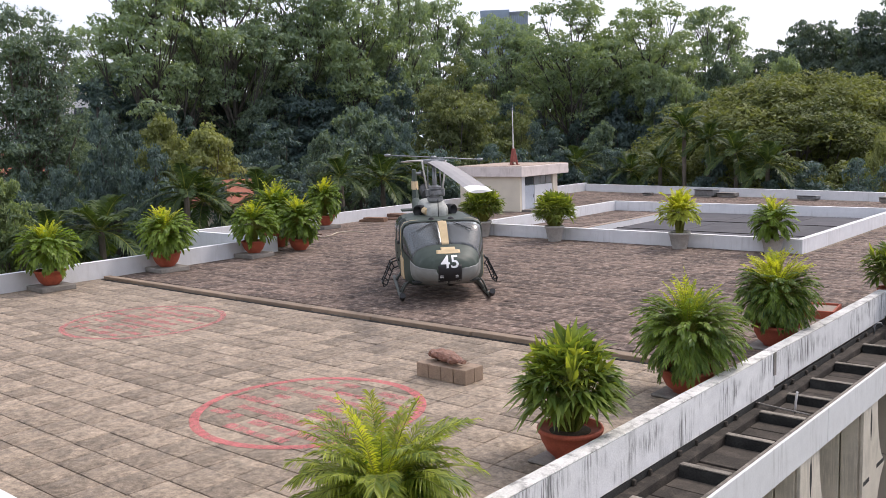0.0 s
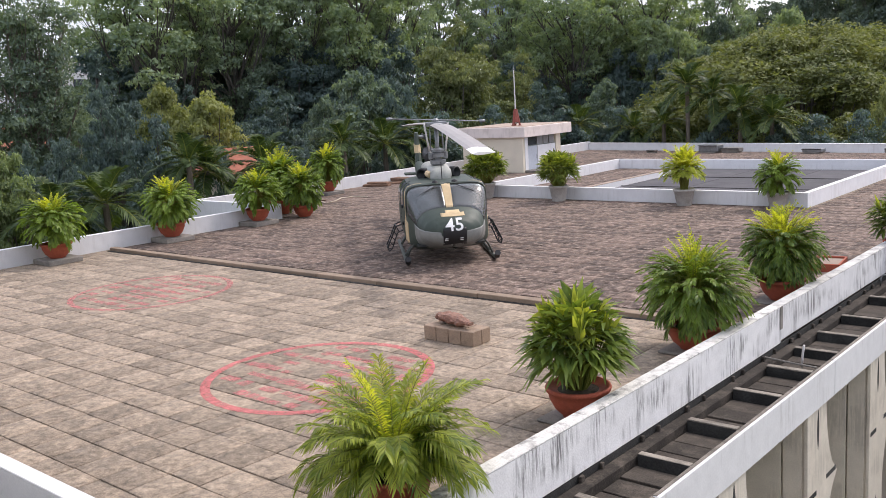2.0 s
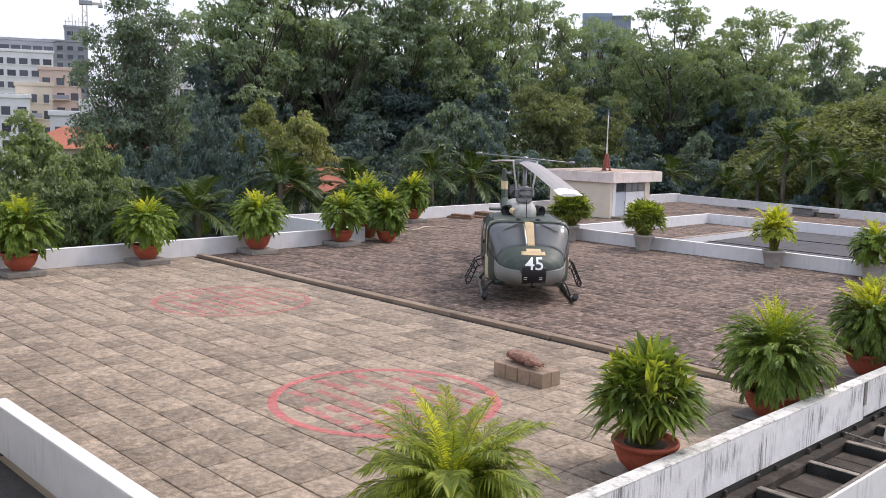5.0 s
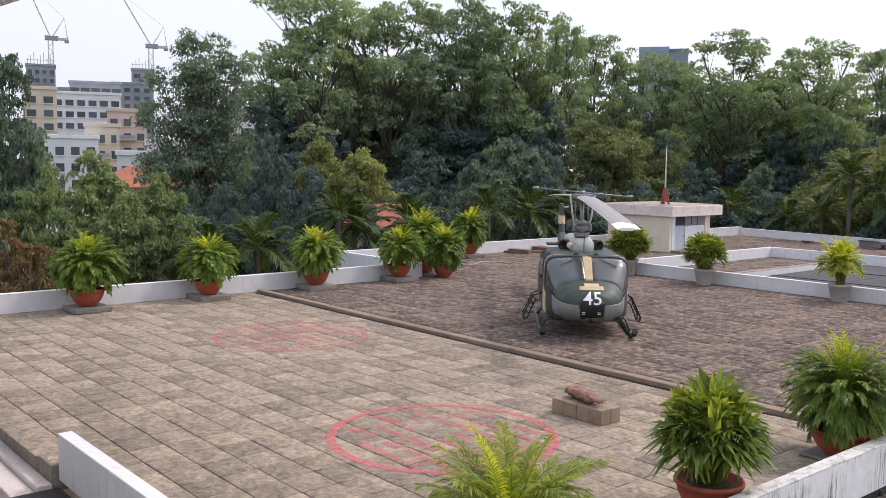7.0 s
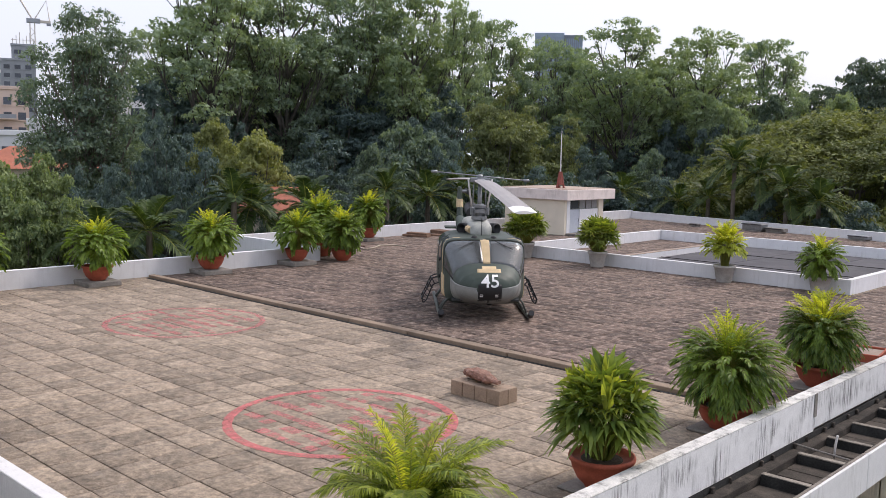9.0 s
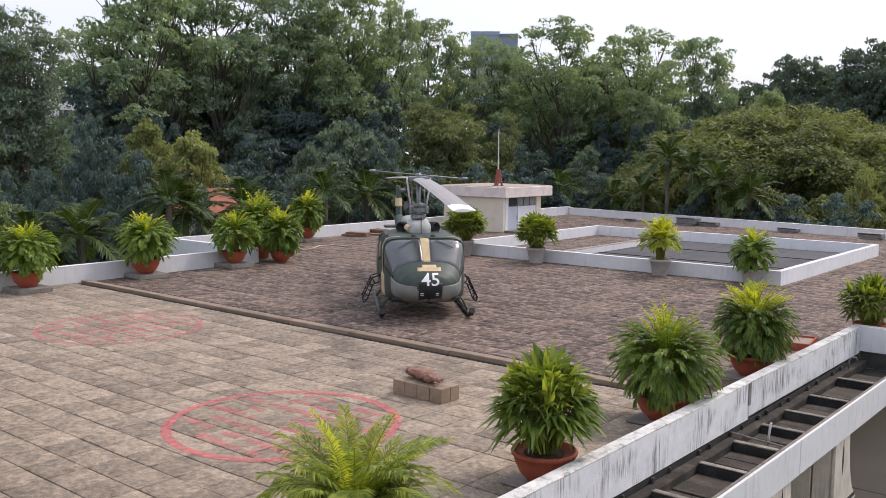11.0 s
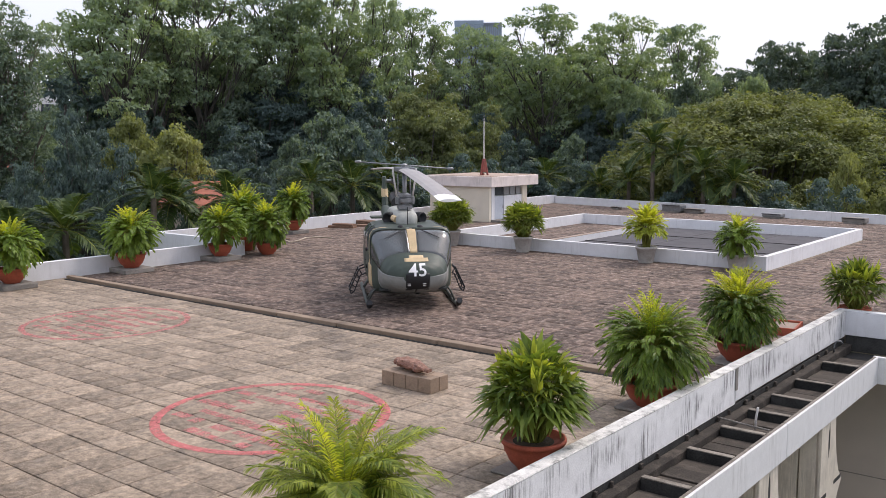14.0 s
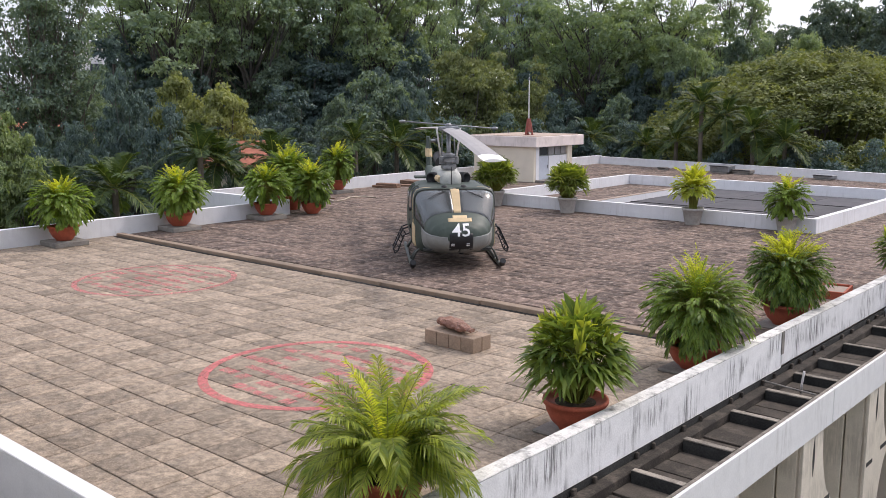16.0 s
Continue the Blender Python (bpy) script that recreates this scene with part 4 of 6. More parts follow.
def lady_palm(seed, spread, height, stems, leaf_len, leaf_w, spikes=9):
    """Lady palm: fans of long strap blades on crowded canes, upright above, bowed below, dry ones among them."""
    rng = np.random.default_rng(seed)
    lv, st, young = Leaves(), [], Leaves()
    for k in range(stems):
        sz = 1 - (k + 0.5) / stems * 1.45
        az = k * 2.39996 + rng.uniform(-0.6, 0.6)
        fl = math.sqrt(max(0, 1 - sz * sz))
        way = np.array([fl * math.cos(az), fl * math.sin(az), sz])
        root = np.array([0, 0, height * 0.36]) + way * np.array([spread, spread, height * 0.5]) * rng.uniform(0.3, 0.62)
        st.append((np.linspace(np.array([0.1 * math.cos(az), 0.1 * math.sin(az), 0]), root, 3), 1))
        d = norm(way + np.array([0, 0, 0.55]) + rng.normal(size=3) * 0.2)
        flat = norm(np.cross(d, np.array([0, 0, 1.0])) + 1e-6)
        m = int(rng.integers(4, 7))
        ang = np.linspace(-0.75, 0.75, m) + rng.uniform(-0.1, 0.1, m)
        w = norm(np.cos(ang)[:, None] * d + np.sin(ang)[:, None] * flat + rng.normal(size=(m, 3)) * 0.1)
        side = norm(np.cross(w, np.cross(flat, d)) + rng.normal(size=(m, 3)) * 0.25)
        (young if sz > 0.2 and rng.random() < 0.24 else lv).add(np.repeat(root[None], m, 0), w, side, leaf_len * rng.uniform(0.75, 1.15, m), leaf_w * rng.uniform(0.75, 1.2, m), 0.25 + 0.7 * fl)
    for k in range(spikes):
        az = rng.uniform(0, 6.28)
        m = 5
        out = spread * 0.55 * math.sqrt(rng.random())
        root = np.array([out * math.cos(az), out * math.sin(az), height * (0.52 - 0.2 * out / spread)])
        tilt = rng.normal(size=(m, 3)) * np.array([0.2, 0.2, 0.05]) + np.array([0.55 * out / spread * math.cos(az), 0.55 * out / spread * math.sin(az), 1])
        w = norm(tilt)
        side = norm(np.cross(w, rng.normal(size=(m, 3))))
        st.append((np.linspace(np.array([0.05, 0, 0]), root, 3), 1))
        young.add(np.repeat(root[None], m, 0) + w * rng.uniform(0, 0.1, (m, 1)), w, side, leaf_len * rng.uniform(0.8, 1.5, m), leaf_w * 1.2, 0.3)
    return lv, st, young


def pot_bm(r, h):
    prof = [(0.5 * r, 0), (0.52 * r, 0.03), (0.74 * r, 0.28 * h), (0.9 * r, 0.62 * h), (0.93 * r, 0.82 * h), (1.0 * r, 0.85 * h), (1.02 * r, 0.93 * h), (1.0 * r, h), (0.93 * r, h), (0.9 * r, 0.86 * h)]
    return lathe(prof, 28)


def tall_pot_bm(r, h):
    prof = [(0.68 * r, 0), (0.7 * r, 0.03), (0.95 * r, 0.84 * h), (1.03 * r, 0.86 * h), (1.04 * r, h), (0.94 * r, h), (0.92 * r, 0.86 * h)]
    return lathe(prof, 28)


def potted(name, label, x, y, z, rz, r, h, lv_st, leaf, pot_m, round_pot=True, group="", scale=1.0, young_leaf=None):
    lv, st, *young = lv_st
    t = thing(name, x, y, z, label, "potted plant", rz, group, scale=scale)
    p = part("pot", pot_bm(r, h) if round_pot else tall_pot_bm(r, h), pot_m, t, smooth=True)
    part("soil", lathe([(0.02, 0.84 * h + 0.03), (0.9 * r, 0.84 * h)], 20), SOIL, p)
    link_mesh("stalk_clump", stalk_mesh(st, 0.012), STALK, t, at=pose(0, 0, 0.8 * h))
    link_mesh("foliage", lv.mesh("foliage"), leaf, t, at=pose(0, 0, 0.8 * h))
    for y_lv in young:
        link_mesh("young_fronds", y_lv.mesh("young_fronds"), young_leaf or PALM_YELLOW, t, "fresh bright young fronds", at=pose(0, 0, 0.8 * h))
    return t


def plinth(x, y, w, d, h, rz=0, z=0.0):
    tagged(part("plinth_slab", box(-w / 2, w / 2, -d / 2, d / 2, 0, h, 0.02), PLINTH, at=pose(x, y, z, 0, 0, rz)), "weathered grey concrete slab under a plant pot", "plinth", "pot plinths")


# along the streaked parapet
potted("areca_palm", "feathery yellow-green areca palm in a terracotta bowl", -6.95, 6.9, 0.1, 20, 0.43, 0.48, areca(11, 0.72, 1.3, 105, 28, 0.25, 0.023, fresh=9), PALM_MIX, TERRACOTTA)
plinth(-6.95, 6.9, 0.9, 0.9, 0.1)
potted("lady_palm", "broad-leaved lady palm in a terracotta bowl", -6.9, 10.66, 0.05, 75, 0.47, 0.46, lady_palm(12, 0.9, 1.95, 230, 0.44, 0.074, 10), PALM_BROAD, TERRACOTTA, young_leaf=PALM_TIP)
plinth(-6.9, 10.66, 0.9, 0.9, 0.05)
potted("areca_palm", "dense rounded areca palm in a terracotta bowl", -6.97, 14.56, 0.06, 140, 0.5, 0.44, dense_palm(13, 0.98, 1.5, 320, 12, 0.16, 0.033, 26, -0.85), PALM_BRIGHT, TERRACOTTA)
plinth(-6.97, 14.56, 0.95, 0.95, 0.06)
potted("areca_palm", "bushy bright green areca palm in a terracotta bowl", -6.99, 18.75, 0.05, 250, 0.48, 0.46, dense_palm(14, 0.84, 1.6, 280, 12, 0.165, 0.033, 60, -0.85, 1.06), PALM_BRIGHT, TERRACOTTA)
plinth(-6.99, 18.75, 0.95, 0.95, 0.05)
potted("lady_palm", "dark green lady palm at the parapet corner", -6.1, 24.32, 0.04, 10, 0.4, 0.45, lady_palm(15, 0.9, 1.7, 150, 0.44, 0.065, 9), PALM_DEEP, TERRACOTTA, young_leaf=PALM_TIP)
plinth(-6.1, 24.34, 0.9, 0.9, 0.04)
# along the left parapet
first = potted("fishtail_palm", "bushy green palm in a terracotta bowl on a slab", -29.15, 14.0, 0.175, 0, 0.5, 0.5, dense_palm(21, 0.98, 1.68, 200, 9, 0.19, 0.066, 22, -0.85, 1.05), PALM_BRIGHT, TERRACOTTA, group="palms along the left parapet")
for x, y, rz, s in ((-29.0, 9.8, 80, 1.1), (-29.3, 18.45, 200, 1.05), (-29.4, 22.5, 300, 0.98)):
    copy_thing(first, pose(x, y, 0.175, 0, 0, rz) @ Matrix.Scale(s, 4))
for x, y in ((-29.15, 14.0), (-29.0, 9.8), (-29.3, 18.45), (-29.4, 22.5), (-34.9, 31.3)):
    plinth(x, y, 1.15, 1.15, 0.17, random.uniform(-4, 4))
second = potted("fishtail_palm", "tall bushy palm in a terracotta bowl", -29.4, 24.9, 0, 40, 0.48, 0.5, dense_palm(22, 0.88, 1.85, 200, 9, 0.2, 0.066, 24, -0.85, 1.06), PALM_BRIGHT, TERRACOTTA, group="palms along the left parapet")
copy_thing(second, pose(-34.9, 31.3, 0.175, 0, 0, 130) @ Matrix.Scale(1.05, 4))
copy_thing(second, pose(-31.2, 25.2, 0.0, 0, 0, 250) @ Matrix.Scale(1.25, 4))
# by the light well
well_pot = potted("fishtail_palm", "dense green palm in a pale cement pot", -21.3, 31.95, 0, 0, 0.4, 0.66, lady_palm(31, 1.2, 2.1, 260, 0.46, 0.08, 9), PALM_DEEP, CEMENT_POT, False, group="palms by the light well", young_leaf=PALM_TIP)
copy_thing(well_pot, pose(-25.2, 32.0, 0, 0, 0, 120) @ Matrix.Scale(1.06, 4))
potted("areca_palm", "sparse bright yellow-green palm in a cement pot", -15.65, 32.0, 0, 60, 0.4, 0.64, dense_palm(32, 0.72, 1.75, 110, 10, 0.26, 0.055, 60, -0.35, 1.1), PALM_MIX, CEMENT_POT, False, group="palms by the light well")
potted("areca_palm", "small green palm in a cement pot", -12.1, 32.05, 0, 30, 0.38, 0.6, dense_palm(33, 0.78, 1.5, 150, 10, 0.2, 0.05, 14, -0.8, 1.1), PALM_BRIGHT, CEMENT_POT, False, group="palms by the light well")

# ---------------------------------------------------------------- the helicopter
heli = thing("helicopter", -18.3, 20.94, 0, "old olive-green military helicopter parked on its skids", "helicopter", -43.5)
# stations from nose to tail: x, middle height, half height, half width, squareness
STATIONS = np.array([
    (3.36, 1.0, 0.06, 0.105, 2), (3.33, 1.0, 0.17, 0.335, 2.2), (3.24, 1.0, 0.31, 0.58, 2.3), (3.08, 1.01, 0.41, 0.775, 2.4), (2.85, 1.03, 0.5, 0.895, 2.5),
    (2.6, 1.06, 0.57, 0.95, 2.9), (2.3, 1.15, 0.72, 1.04, 4.4), (2, 1.24, 0.86, 1.137, 6.5), (1.7, 1.3, 0.92, 1.168, 8), (1.3, 1.31, 0.93, 1.209, 8),
    (0.8, 1.32, 0.92, 1.229, 5.5), (-0.9, 1.32, 0.92, 1.229, 5), (-1.6, 1.38, 0.82, 1.106, 3), (-2.5, 1.58, 0.62, 0.66, 2.4), (-3.3, 1.72, 0.45, 0.44, 2.1), (-8.2, 2, 0.2, 0.17, 2), (-8.6, 2.02, 0.1, 0.08, 2)])


def station(x):
    s = STATIONS[::-1]
    return [np.interp(x, s[:, 0], s[:, k]) for k in range(1, 5)]


def hull(x, deg, off=0.0):
    """A point of the hull at a station and an angle from the top, pushed outward by off."""
    zc, hh, hw, n = station(x)
    hh, hw = hh + off, hw + off
    s, c = math.sin(radians(deg)), math.cos(radians(deg))
    far = (abs(s) ** n + abs(c) ** n) ** (-1 / n)
    return Vector((x + (off if x > 3.1 else 0), hw * s * far, zc + hh * c * far))


def nose_x(y, z):
    """How far forward the hull reaches at a point of its front view."""
    lo, hi = 1.2, 3.36
    for k in range(40):
        x = (lo + hi) / 2
        zc, hh, hw, n = station(x)
        if abs(y / hw) ** n + abs((z - zc) / hh) ** n <= 1:
            lo = x
        else:
            hi = x
    return lo


def patch(x0, x1, a0, a1, off=0.012, thick=0.014, nx=10, na=14):
    """A plate that follows the hull between two stations and two angles."""
    bm = bmesh.new()
    g = [[bm.verts.new(hull(x0 + (x1 - x0) * i / nx, a0 + (a1 - a0) * j / na, off)) for j in range(na + 1)] for i in range(nx + 1)]
    for i in range(nx):
        for j in range(na):
            bm.faces.new((g[i][j], g[i + 1][j], g[i + 1][j + 1], g[i][j + 1]))
    bmesh.ops.recalc_face_normals(bm, faces=bm.faces[:])
    mid = bm.faces[len(bm.faces) // 2]if bm.faces.ensure_lookup_table() is None else None
    if mid.normal.dot(Vector((0, mid.calc_center_median().y, mid.calc_center_median().z - 1.2))) < 0:
        bmesh.ops.reverse_faces(bm, faces=bm.faces[:])
    bmesh.ops.solidify(bm, geom=bm.faces[:], thickness=thick)
    return bm


def front_plate(y0, y1, z0, z1, off=0.012, n=10):
    """A plate on the nose, cut out in its front view."""
    bm = bmesh.new()
    g = [[None] * (n + 1) for i in range(n + 1)]
    for i in range(n + 1):
        for j in range(n + 1):
            y, z = y0 + (y1 - y0) * i / n, z0 + (z1 - z0) * j / n
            g[i][j] = bm.verts.new((nose_x(y, z) + off, y, z))
    for i in range(n):
        for j in range(n):
            bm.faces.new((g[i][j], g[i + 1][j], g[i + 1][j + 1], g[i][j + 1]))
    bmesh.ops.recalc_face_normals(bm, faces=bm.faces[:])
    bm.faces.ensure_lookup_table()
    if bm.faces[0].normal.x < 0:
        bmesh.ops.reverse_faces(bm, faces=bm.faces[:])
    bmesh.ops.solidify(bm, geom=bm.faces[:], thickness=0.008)
    return bm


WIN = [(1.78, 2.62, 4, 80)]


def build_hull():
    bm = bmesh.new()
    xs = sorted(set([round(v, 3) for v in np.concatenate([np.linspace(3.36, 3.0, 10), np.linspace(3.0, 1.2, 40), np.linspace(1.2, -1.6, 40), np.linspace(-1.6, -8.6, 24)])] + [1.78, 2.62, 0.55, 1.5, -0.7, 0.35, 2.5, 3.04]), reverse=True)
    na = 90
    g = [[bm.verts.new(hull(x, 4 * j)) for j in range(na)] for x in xs]
    for i in range(len(xs) - 1):
        for j in range(na):
            x, a = (xs[i] + xs[i + 1]) / 2, 4 * j + 2
            a = a if a <= 180 else 360 - a
            if any(p < x < q and r < a < s for p, q, r, s in WIN):
                continue
            bm.faces.new((g[i][j], g[i][(j + 1) % na], g[i + 1][(j + 1) % na], g[i + 1][j]))
    bm.faces.new(g[0])
    bm.faces.new(g[-1][::-1])
    bmesh.ops.delete(bm, geom=[v for v in bm.verts if not v.link_faces], context="VERTS")
    bmesh.ops.recalc_face_normals(bm, faces=bm.faces[:])
    return bm


shell = part("fuselage", build_hull(), OLIVE, heli, "olive drab fuselage with worn paint", smooth=True)
for s in (1, -1):
    part("windshield", patch(1.785, 2.615, 4.2 * s, 79.5 * s, -0.004), WINDSHIELD, heli, "dusty windshield pane", smooth=True)
    part("windshield_frame", patch(1.62, 1.78, 2 * s, 88 * s, 0.012), OLIVE, heli, smooth=True)
    part("chin_window", patch(2.46, 3.33, 82 * s, 178 * s, 0.008, nx=24, na=24), CHIN, heli, "dull grey chin panel", smooth=True)
    d = part("cockpit_door", patch(0.45, 1.56, 40 * s, 128 * s, 0.01), OLIVE, heli, smooth=True)
    part("door_window", patch(0.62, 1.42, 40 * s, 76 * s, 0.018), DARK_GLASS, d, smooth=True)
    part("handle", patch(0.56, 0.72, 96 * s, 98 * s, 0.035, 0.02, 2, 2), DARK_STEEL, d)
    part("door_stripe", patch(1.57, 1.63, 30 * s, 130 * s, 0.014), CREAM_PAINT, heli, "cream camouflage stripe", smooth=True)
    part("camouflage_patch", patch(1.45, 1.95, 96 * s, 128 * s, 0.016), CREAM_PAINT, heli, "cream camouflage patch", smooth=True)
    c = part("cabin_door", patch(-0.8, 0.42, 38 * s, 130 * s, 0.012), OLIVE, heli, smooth=True)
    part("door_window", patch(-0.6, 0.25, 42 * s, 78 * s, 0.02), DARK_GLASS, c, smooth=True)
    part("step_fitting", lathe([(0.02, 0), (0.06, 0.01), (0.06, 0.05), (0.02, 0.06)], 10), DARK_STEEL, heli, at=pose(1.1, 1.21 * s, 1.55, -90 * s, 0, 0))
    part("step_fitting", lathe([(0.02, 0), (0.06, 0.01), (0.06, 0.05), (0.02, 0.06)], 10), DARK_STEEL, heli, at=pose(1.1, 1.21 * s, 1.05, -90 * s, 0, 0))
    part("wiper", tube([(1.92, 0.3 * s, 2.17), (2.02, 0.45 * s, 2.11), (2.12, 0.62 * s, 2.04), (2.2, 0.78 * s, 1.97)][:4], 0.012, 5), DARK_STEEL, heli)
    part("roof_lamp", lathe([(0.09, 0), (0.1, 0.05), (0.07, 0.1), (0.01, 0.12)], 12), DARK_STEEL, heli, at=pose(1.62, 0.28 * s, 2.18))
part("centre_strip", patch(1.76, 2.64, -6, 6, 0.008), CREAM_PAINT, heli, "cream strip between the windshields", smooth=True)
part("nose_mark", front_plate(-0.3, 0.36, 1.42, 1.5, 0.014), CREAM_PAINT, heli, "ragged cream paint patch", smooth=True)
part("nose_mark", front_plate(-0.16, 0.24, 1.5, 1.56, 0.012), CREAM_PAINT, heli, "ragged cream paint patch", smooth=True)
part("nose_panel", front_plate(-0.29, 0.36, 0.58, 1.13, 0.022), BLACK_PAINT, heli, "black centre panel", smooth=True)
for y in (-0.2, 0.22):
    for z in (0.79, 0.84):
        part("panel_mark", front_plate(y - 0.045, y + 0.045, z - 0.008, z + 0.008, 0.03, 2), WHITE_MARK, heli)


def number_mesh(text, size):
    cu = bpy.data.curves.new("number", "FONT")
    cu.body, cu.size, cu.align_x, cu.align_y = text, size, "CENTER", "CENTER"
    cu.offset = 0.005
    ob = bpy.data.objects.new("number", cu)
    scene.collection.objects.link(ob)
    me = bpy.data.meshes.new_from_object(ob)
    bpy.data.objects.remove(ob)
    bm = bmesh.new()
    bm.from_mesh(me)
    bpy.data.meshes.remove(me)
    bmesh.ops.triangulate(bm, faces=bm.faces[:])
    bmesh.ops.subdivide_edges(bm, edges=bm.edges[:], cuts=2, use_grid_fill=True)
    for v in bm.verts:
        y, z = v.co.x * 1.12 + 0.04, 1.2 + v.co.y
        v.co = Vector((nose_x(y, z) + 0.034, y, z))
    return bm


part("number", number_mesh("45", 0.46), WHITE_MARK, heli, "white number 45")

# inside the cabin
part("cabin_floor", box(-1.0, 2.6, -0.95, 0.95, 0.55, 0.6), INTERIOR, heli)
part("bulkhead", box(-1.05, -1.0, -1.05, 1.05, 0.6, 2.1), INTERIOR, heli)
part("instrument_panel", box(2.25, 2.4, -0.75, 0.75, 0.95, 1.42, 0.04), INTERIOR, heli)
for s in (1, -1):
    seat = part("pilot_seat", box(0.9, 1.4, 0.55 * s - 0.25, 0.55 * s + 0.25, 0.85, 0.98, 0.03), SEAT, heli)
    part("seat_back", box(0.8, 0.9, 0.55 * s - 0.25, 0.55 * s + 0.25, 0.98, 1.75, 0.03), SEAT, seat)

# engine deck, mast and rotor
deck = [[(x, w * math.copysign(abs(math.sin(a)) ** 0.7, math.sin(a)), 2.12 + h * (0.5 + 0.5 * math.copysign(abs(math.cos(a)) ** 0.7, math.cos(a)))) for a in [2 * math.pi * k / 28 for k in range(28)]]
        for x, w, h in ((0.72, 0.18, 0.24), (0.64, 0.31, 0.42), (0.4, 0.35, 0.47), (-0.8, 0.4, 0.52), (-2.0, 0.38, 0.48), (-3.0, 0.3, 0.3))]
part("engine_cowling", rings(deck), COWL, heli, "grey-green engine cowling", smooth=True)
part("cowling_patch", tube([(0.55, -0.3, 2.36), (0.35, -0.38, 2.4)], 0.1, 8), CREAM_PAINT, heli, "cream camouflage patch")
for s in (1, -1):
    part("intake", lathe([(0.12, -0.05), (0.17, 0), (0.18, 0.24), (0.14, 0.28), (0.1, 0.1)], 16), BLACK_PAINT, heli, "black round air intake", smooth=True, at=pose(-0.2, 0.4 * s, 2.36, 0, 90, 34 * s))
part("exhaust", lathe([(0.2, 0), (0.22, 0.5), (0.24, 0.7), (0.2, 0.7), (0.18, 0.1)], 14), DARK_STEEL, heli, at=pose(-2.6, 0, 2.65, 0, -80, 0))
part("mast", tube([(0, 0, 2.6), (0, 0, 3.78)], 0.065, 12), STEEL, heli, smooth=True)
part("swashplate", lathe([(0.2, 2.62), (0.24, 2.66), (0.24, 2.76), (0.14, 2.78), (0.14, 2.83), (0.25, 2.85), (0.25, 2.96), (0.18, 2.98), (0.21, 3.02), (0.21, 3.08), (0.08, 3.12)], 18), STEEL, heli, smooth=False)
for a in (0, 120, 240):
    part("control_arm", box(0.18, 0.32, -0.05, 0.05, 2.8, 3.02, 0.01), STEEL, heli, at=pose(0, 0, 0, 0, 0, a + 60))
for s in (1, -1):
    part("pitch_link", tube([(0.05, 0.24 * s, 3.02), (0.05, 0.3 * s, 3.4), (0.02, 0.36 * s, 3.88)], 0.028, 6), MAST_WHITE, heli, smooth=True)
    part("pitch_link", tube([(-0.1, 0.2 * s, 3.0), (-0.1, 0.18 * s, 3.75)], 0.02, 6), STEEL, heli, smooth=True)
hub = part("rotor_hub", box(-0.62, 0.62, -0.13, 0.13, 3.72, 3.88, 0.05, seg=2), STEEL, heli, "dull steel rotor head", at=pose(0, 0, 0, 0, 0, 3))
part("hub_yoke", box(-0.2, 0.2, -0.3, 0.3, 3.78, 3.92, 0.04, seg=2), STEEL, hub)
part("hub_nut", lathe([(0.1, 3.88), (0.1, 3.98), (0.05, 4.02)], 10), STEEL, hub)


def blade_bm(s):
    """A drooping rotor blade with its aerofoil section."""
    loops = []
    for k in range(13):
        u = k / 12
        x = s * (0.55 + 6.45 * u)
        z = 3.84 - (0.46 if s > 0 else 0.2) * u ** 1.25
        c = 0.27
        loops.append([(x, -c * s, z), (x, -c * 0.6 * s, z + 0.035), (x, 0, z + 0.045), (x, c * s, z + 0.004), (x, 0, z - 0.03), (x, -c * 0.6 * s, z - 0.03)])
    return loops


for s in (1, -1):
    L = blade_bm(s)
    b = part("rotor_blade", rings(L[:12]), BLADE, heli, "long pale grey rotor blade", smooth=False, at=pose(0, 0, 0, 0, 0, 3))
    tip = [[Vector(p) * 1.0 for p in L[11]], [Vector(p) for p in L[12]]]
    tip = [[p + Vector((0, 0, 0)) for p in tip[0]], tip[1], [p + Vector((0.25 * s, 0, -0.02)) for p in tip[1]]]
    part("blade_tip", rings(tip), BLADE_TIP, b, "white blade tip")
    part("blade_grip", box(0.4 if s > 0 else -1.1, 1.1 if s > 0 else -0.4, -0.11, 0.11, 3.74, 3.87, 0.03), STEEL, b)
    part("trim_tab", box(min(3.2 * s, 3.6 * s), max(3.2 * s, 3.6 * s), min(0.27 * s, 0.33 * s), max(0.27 * s, 0.33 * s), 3.63, 3.64), BLADE, b)
bar = part("stabiliser_bar", tube([(0.0, 1.38, 3.86), (0, 0.0, 3.97), (0.0, -1.38, 4.08)], 0.018, 8), STEEL, heli, smooth=True, at=pose(0, 0, 0, 0, 0, -5))
for y, z in ((1.4, 3.86), (-1.4, 4.08)):
    part("bar_weight", lathe([(0.015, -0.1), (0.042, -0.08), (0.05, 0), (0.042, 0.08), (0.015, 0.1)], 10), STEEL, bar, smooth=True, at=pose(0, y, z, 90, 0, 0))

